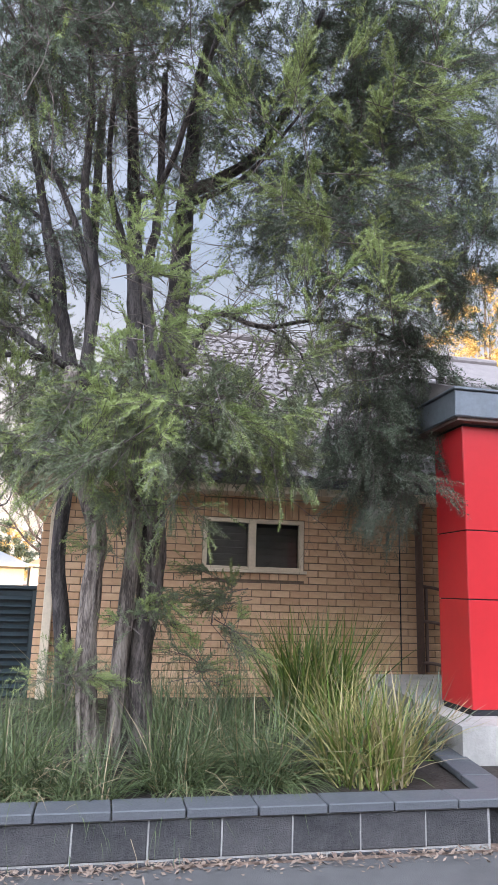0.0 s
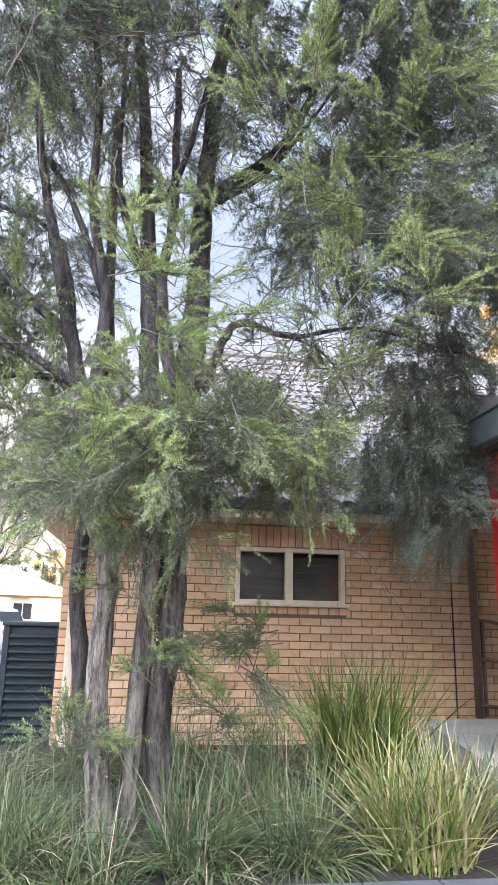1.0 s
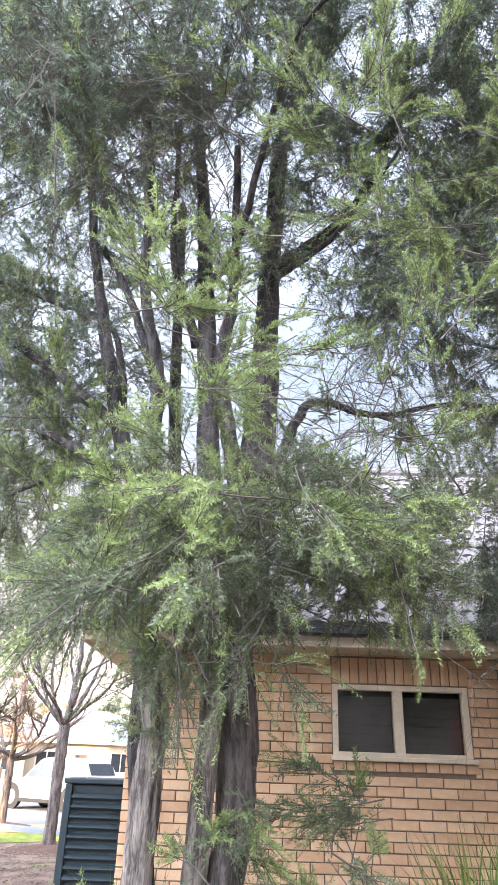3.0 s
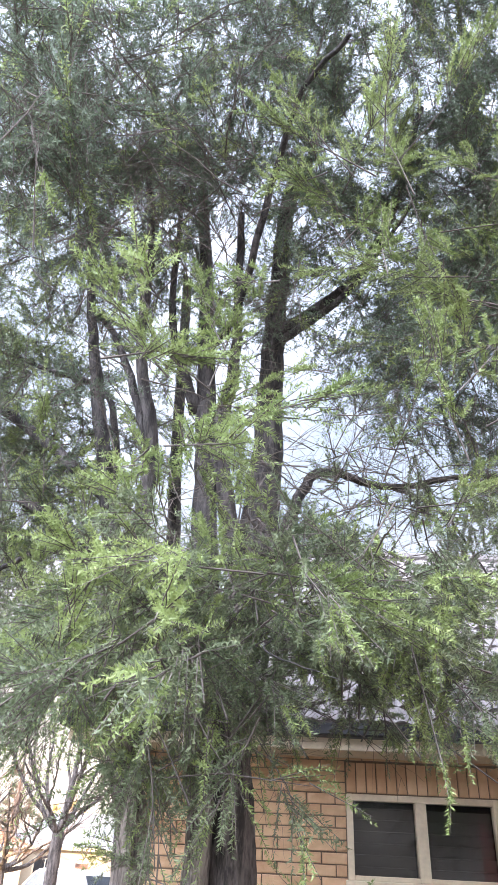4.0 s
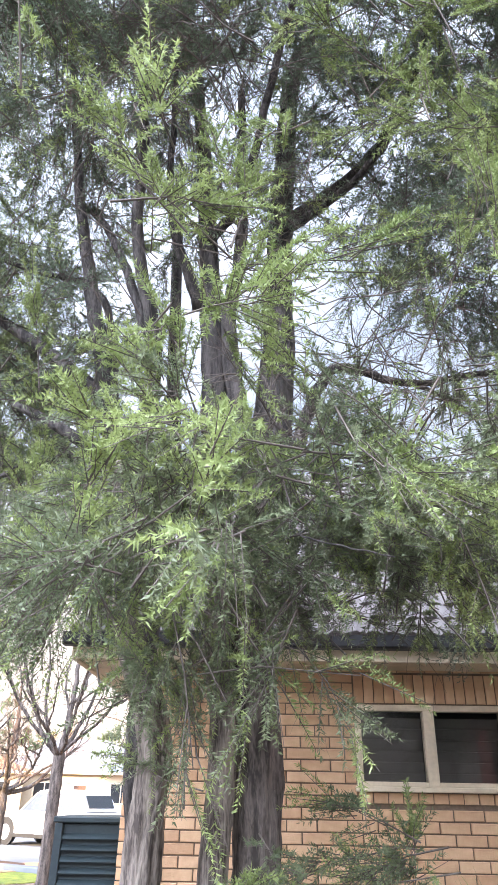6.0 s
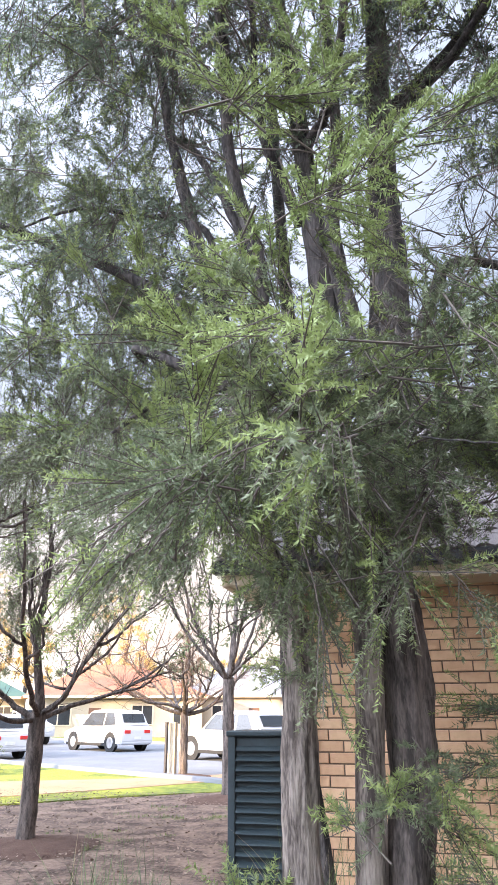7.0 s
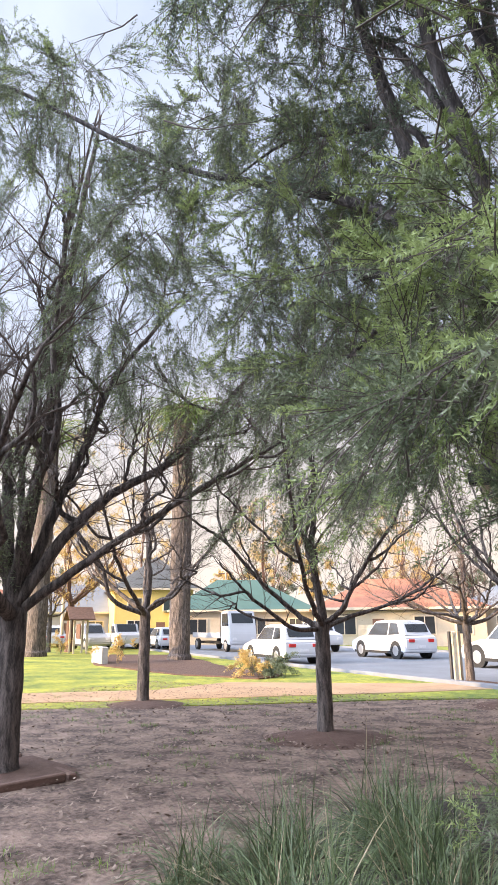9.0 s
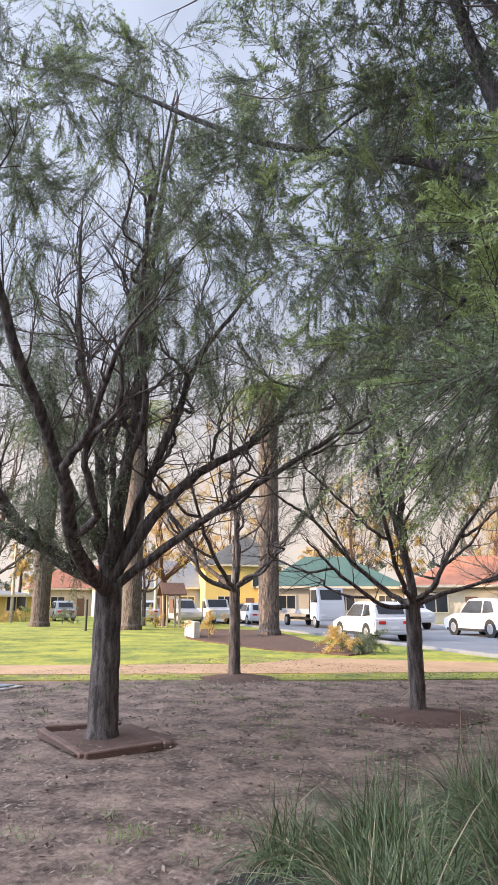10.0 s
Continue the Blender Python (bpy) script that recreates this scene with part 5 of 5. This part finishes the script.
# leaf litter on the dirt
n = 24000
lp = np.stack([rs.uniform(-16, -2.6, n), rs.uniform(3.5, 18, n), rs.uniform(.018, .04, n)], 1)
lp = lp[~((lp[:, 0] > -3.0) & (lp[:, 1] > 8.4))]
a_ = rs.uniform(0, 6.28, len(lp))
d_ = np.stack([np.cos(a_), np.sin(a_), rs.normal(0, .25, len(lp))], 1) * rs.uniform(.014, .042, (len(lp), 1))
w_ = np.stack([-np.sin(a_), np.cos(a_), rs.normal(0, .3, len(lp))], 1) * rs.uniform(.007, .018, (len(lp), 1))
lit = part("leaf_litter", quads_mesh("leaf_litter", np.stack([lp - d_, lp + w_, lp + d_, lp - w_], 1).reshape(-1, 3), np.arange(4 * len(lp)).reshape(-1, 4)), "litter")
tagged(lit, "fallen brown leaves scattered over the dirt", "leaf litter", kind="stuff")
v_, q_ = [], []
off_ = 0
for i in range(420):
    c_ = (rs.uniform(-15, -4.6), rs.uniform(5.0, 16.5), .02)
    if noise.noise((c_[0] * .5, c_[1] * .5, 7)) < .05:
        continue
    bv, bq = blades(26, c_, .14, .07, .006, .6, rs, .5, 2)
    v_.append(bv), q_.append(bq + off_)
    off_ += len(bv)
wd_ = part("grass_patch", quads_mesh("grass_patch", np.concatenate(v_), np.concatenate(q_)), "flax")
tagged(wd_, "thin weedy grass tufts on the dirt", "grass", kind="stuff")

# ---- single pieces ----
def brick_mesh(name, w, h, d=.03, c=.004):
    bm = box(-w / 2, 0, -h / 2, w / 2, d, h / 2)
    es = [e for e in bm.edges if all(v.co.y < 1e-6 for v in e.verts)]
    bmesh.ops.bevel(bm, geom=es, offset=c, segments=1, affect='EDGES')
    me = bpy.data.meshes.new(name)
    bm.to_mesh(me)
    bm.free()
    return me


def lay(name, parent, meshes, places, limit, pick, material, rest_material):
    """Pieces at places (mesh key, matrix): those that pick chooses, up to a limit, singly; the rest joined."""
    rest_v, rest_f, k = [], [], 0
    for key, m in places:
        me = meshes[key]
        if k < limit and pick(m.translation):
            part(name, me, material, parent).matrix_basis = m
            k += 1
        else:
            o_ = len(rest_v)
            rest_v += [tuple(m @ v.co) for v in me.vertices]
            rest_f += [tuple(i + o_ for i in p.vertices) for p in me.polygons]
    if rest_v:
        part(name + "_rest", (rest_v, rest_f), rest_material, parent)["kind"] = "stuff"


pr = random.Random(3)
meshes = {"full": brick_mesh("brick", .23, .076), "half": brick_mesh("half_brick", .11, .076), "stand": brick_mesh("header", .11, .076), "soldier": brick_mesh("soldier", .076, .23), "long": brick_mesh("long_brick", .29, .076)}
places = []
C = .086
for row in range(0, 31):
    z = .043 + row * C
    if z > WTOP - .02:
        break
    x = WX0 + (0 if row % 2 else -.12)
    while x < 4.6:
        a, b = max(x, WX0), x + .24
        x = b
        spans = [(a, b - .01)]
        if OZ0 - .12 < z < OZ1 + .25:
            spans = [(a, min(b - .01, OX0 - .008)), (max(a, OX1 + .008), b - .01)]
        for s0, s1 in spans:
            if s1 - s0 < .03:
                continue
            m = Matrix.Translation(((s0 + s1) / 2 + pr.uniform(-.002, .002), WY + pr.uniform(-.003, .003), z + pr.uniform(-.0015, .0015))) @ Matrix.Rotation(pr.uniform(-.004, .004), 4, 'Y')
            places.append(("full", m @ Matrix.Diagonal(((s1 - s0) / .23, 1, 1, 1))))
x = OX0 + .06
while x < OX1:
    places.append(("stand", Matrix.Translation((x, WY - .004, OZ0 - .078))))
    x += .12
x = OX0 + .045
while x < OX1:
    places.append(("soldier", Matrix.Translation((x, WY - .002, OZ1 + .125))))
    x += .086
pr.shuffle(places)
lay("brick", wall_front, meshes, places, 300, lambda p: -.9 < p.x < 2.1 and p.z > .95, "brick", "brick_rest")

# roof tiles in courses on the front slope
slope = math.atan2(RZ - 2.76, RY - (EY - .06))
tv, tf = [], []
prof = [(-.15, .0), (-.12, .018), (-.07, .024), (-.03, .008), (.0, .0), (.03, .018), (.08, .024), (.12, .008), (.15, .0)]
for yy, dz in ((0, .028), (.36, .004)):
    for px_, pz in prof:
        tv.append((px_, yy, pz + dz))
for px_, pz in prof:
    tv.append((px_, 0, pz + dz - .004))
n = len(prof)
for i in range(n - 1):
    tf.append((i, i + 1, n + i + 1, n + i))
    tf.append((2 * n + i, 2 * n + i + 1, i + 1, i))
tile_me = bpy.data.meshes.new("roof_tile")
tile_me.from_pydata(tv, [], tf)
tiles = []
run = math.hypot(RZ - 2.76, RY - (EY - .06))
rows_n = int(run / .32)
for r_ in range(rows_n):
    s = r_ * .32
    y, z = EY - .07 + s * math.cos(slope), 2.775 + s * math.sin(slope)
    left = WX0 - .45 + (RX0 - (WX0 - .45)) * s / run
    x = left + .15 + (.15 if r_ % 2 else 0)
    while x < 4.4:
        tiles.append(("t", Matrix.Translation((x + pr.uniform(-.006, .006), y, z + pr.uniform(0, .006))) @ Matrix.Rotation(slope + pr.uniform(-.012, .012), 4, 'X') @ Matrix.Rotation(pr.uniform(-.012, .012), 4, 'Z')))
        x += .30
pr.shuffle(tiles)
lay("roof_tile", roof, {"t": tile_me}, tiles, 300, lambda p: -.6 < p.x < 2.4, "tile", "tile_rest")

# block wall of the planter: two courses and a smooth cap, then the return to the plinth
bw = thing("planter_wall", (0, 0, 0), "low charcoal block wall with smooth grey capping", "garden wall", kind="structure")
part("core", box(-3.6, PY + .008, -.1, .66, PY + .18, .235), "mortar_pale", bw)
b_me = {"b": brick_mesh("block", .39, .19, .1, .006), "l": brick_mesh("base_block", .39, .075, .1, .006), "c": None}
cb = box(-.196, -.02, 0, .196, .20, .05, .006)
cap_me = bpy.data.meshes.new("cap_block")
cb.to_mesh(cap_me)
cb.free()
for i in range(-5, 7):
    x = -1.75 + .4 * (i + .5)
    if x > .62:
        break
    part("block", b_me["b"], "block", bw).matrix_basis = Matrix.Translation((x, PY + pr.uniform(-.002, .002), .137))
    part("base_block", b_me["l"], "block", bw).matrix_basis = Matrix.Translation((x - .2, PY + .002, -.008))
for i in range(-5, 7):
    x = -1.95 + .4 * (i + .5)
    if x > .75:
        break
    part("cap_block", cap_me, "cap", bw).matrix_basis = Matrix.Translation((x, PY + pr.uniform(-.002, .002), .240 + pr.uniform(0, .002)))
ret = Vector((1.10, 6.05, 0)) - Vector((.80, 4.33, 0))
ang = math.atan2(ret.y, ret.x)
rc = part("return_core", box(0, -.09, -.1, ret.length, .09, .235), "block", bw)
rc.matrix_basis = Matrix.Translation((.80, 4.40, 0)) @ Matrix.Rotation(ang, 4, 'Z')
for i in range(4):
    m = Matrix.Translation((.80, 4.40, .2405)) @ Matrix.Rotation(ang, 4, 'Z') @ Matrix.Translation((.2 + .4 * i + .02, -.09, 0))
    part("cap_block", cap_me, "cap", bw).matrix_basis = m
# litter along the foot of the wall
n = 1100
lp = np.stack([rs.uniform(-3.4, .9, n), 4.29 - np.abs(rs.normal(0, .09, n)), rs.uniform(.03, .045, n)], 1)
a_ = rs.uniform(0, 6.28, n)
d_ = np.stack([np.cos(a_), np.sin(a_), rs.normal(0, .3, n)], 1) * rs.uniform(.010, .028, (n, 1))
w_ = np.stack([-np.sin(a_), np.cos(a_), rs.normal(0, .3, n)], 1) * rs.uniform(.004, .010, (n, 1))
lit2 = part("leaf_litter", quads_mesh("leaf_litter", np.stack([lp - d_, lp + w_, lp + d_, lp - w_], 1).reshape(-1, 3), np.arange(4 * n).reshape(-1, 4)), "litter")
tagged(lit2, "dry leaves along the foot of the block wall", "leaf litter", kind="stuff")
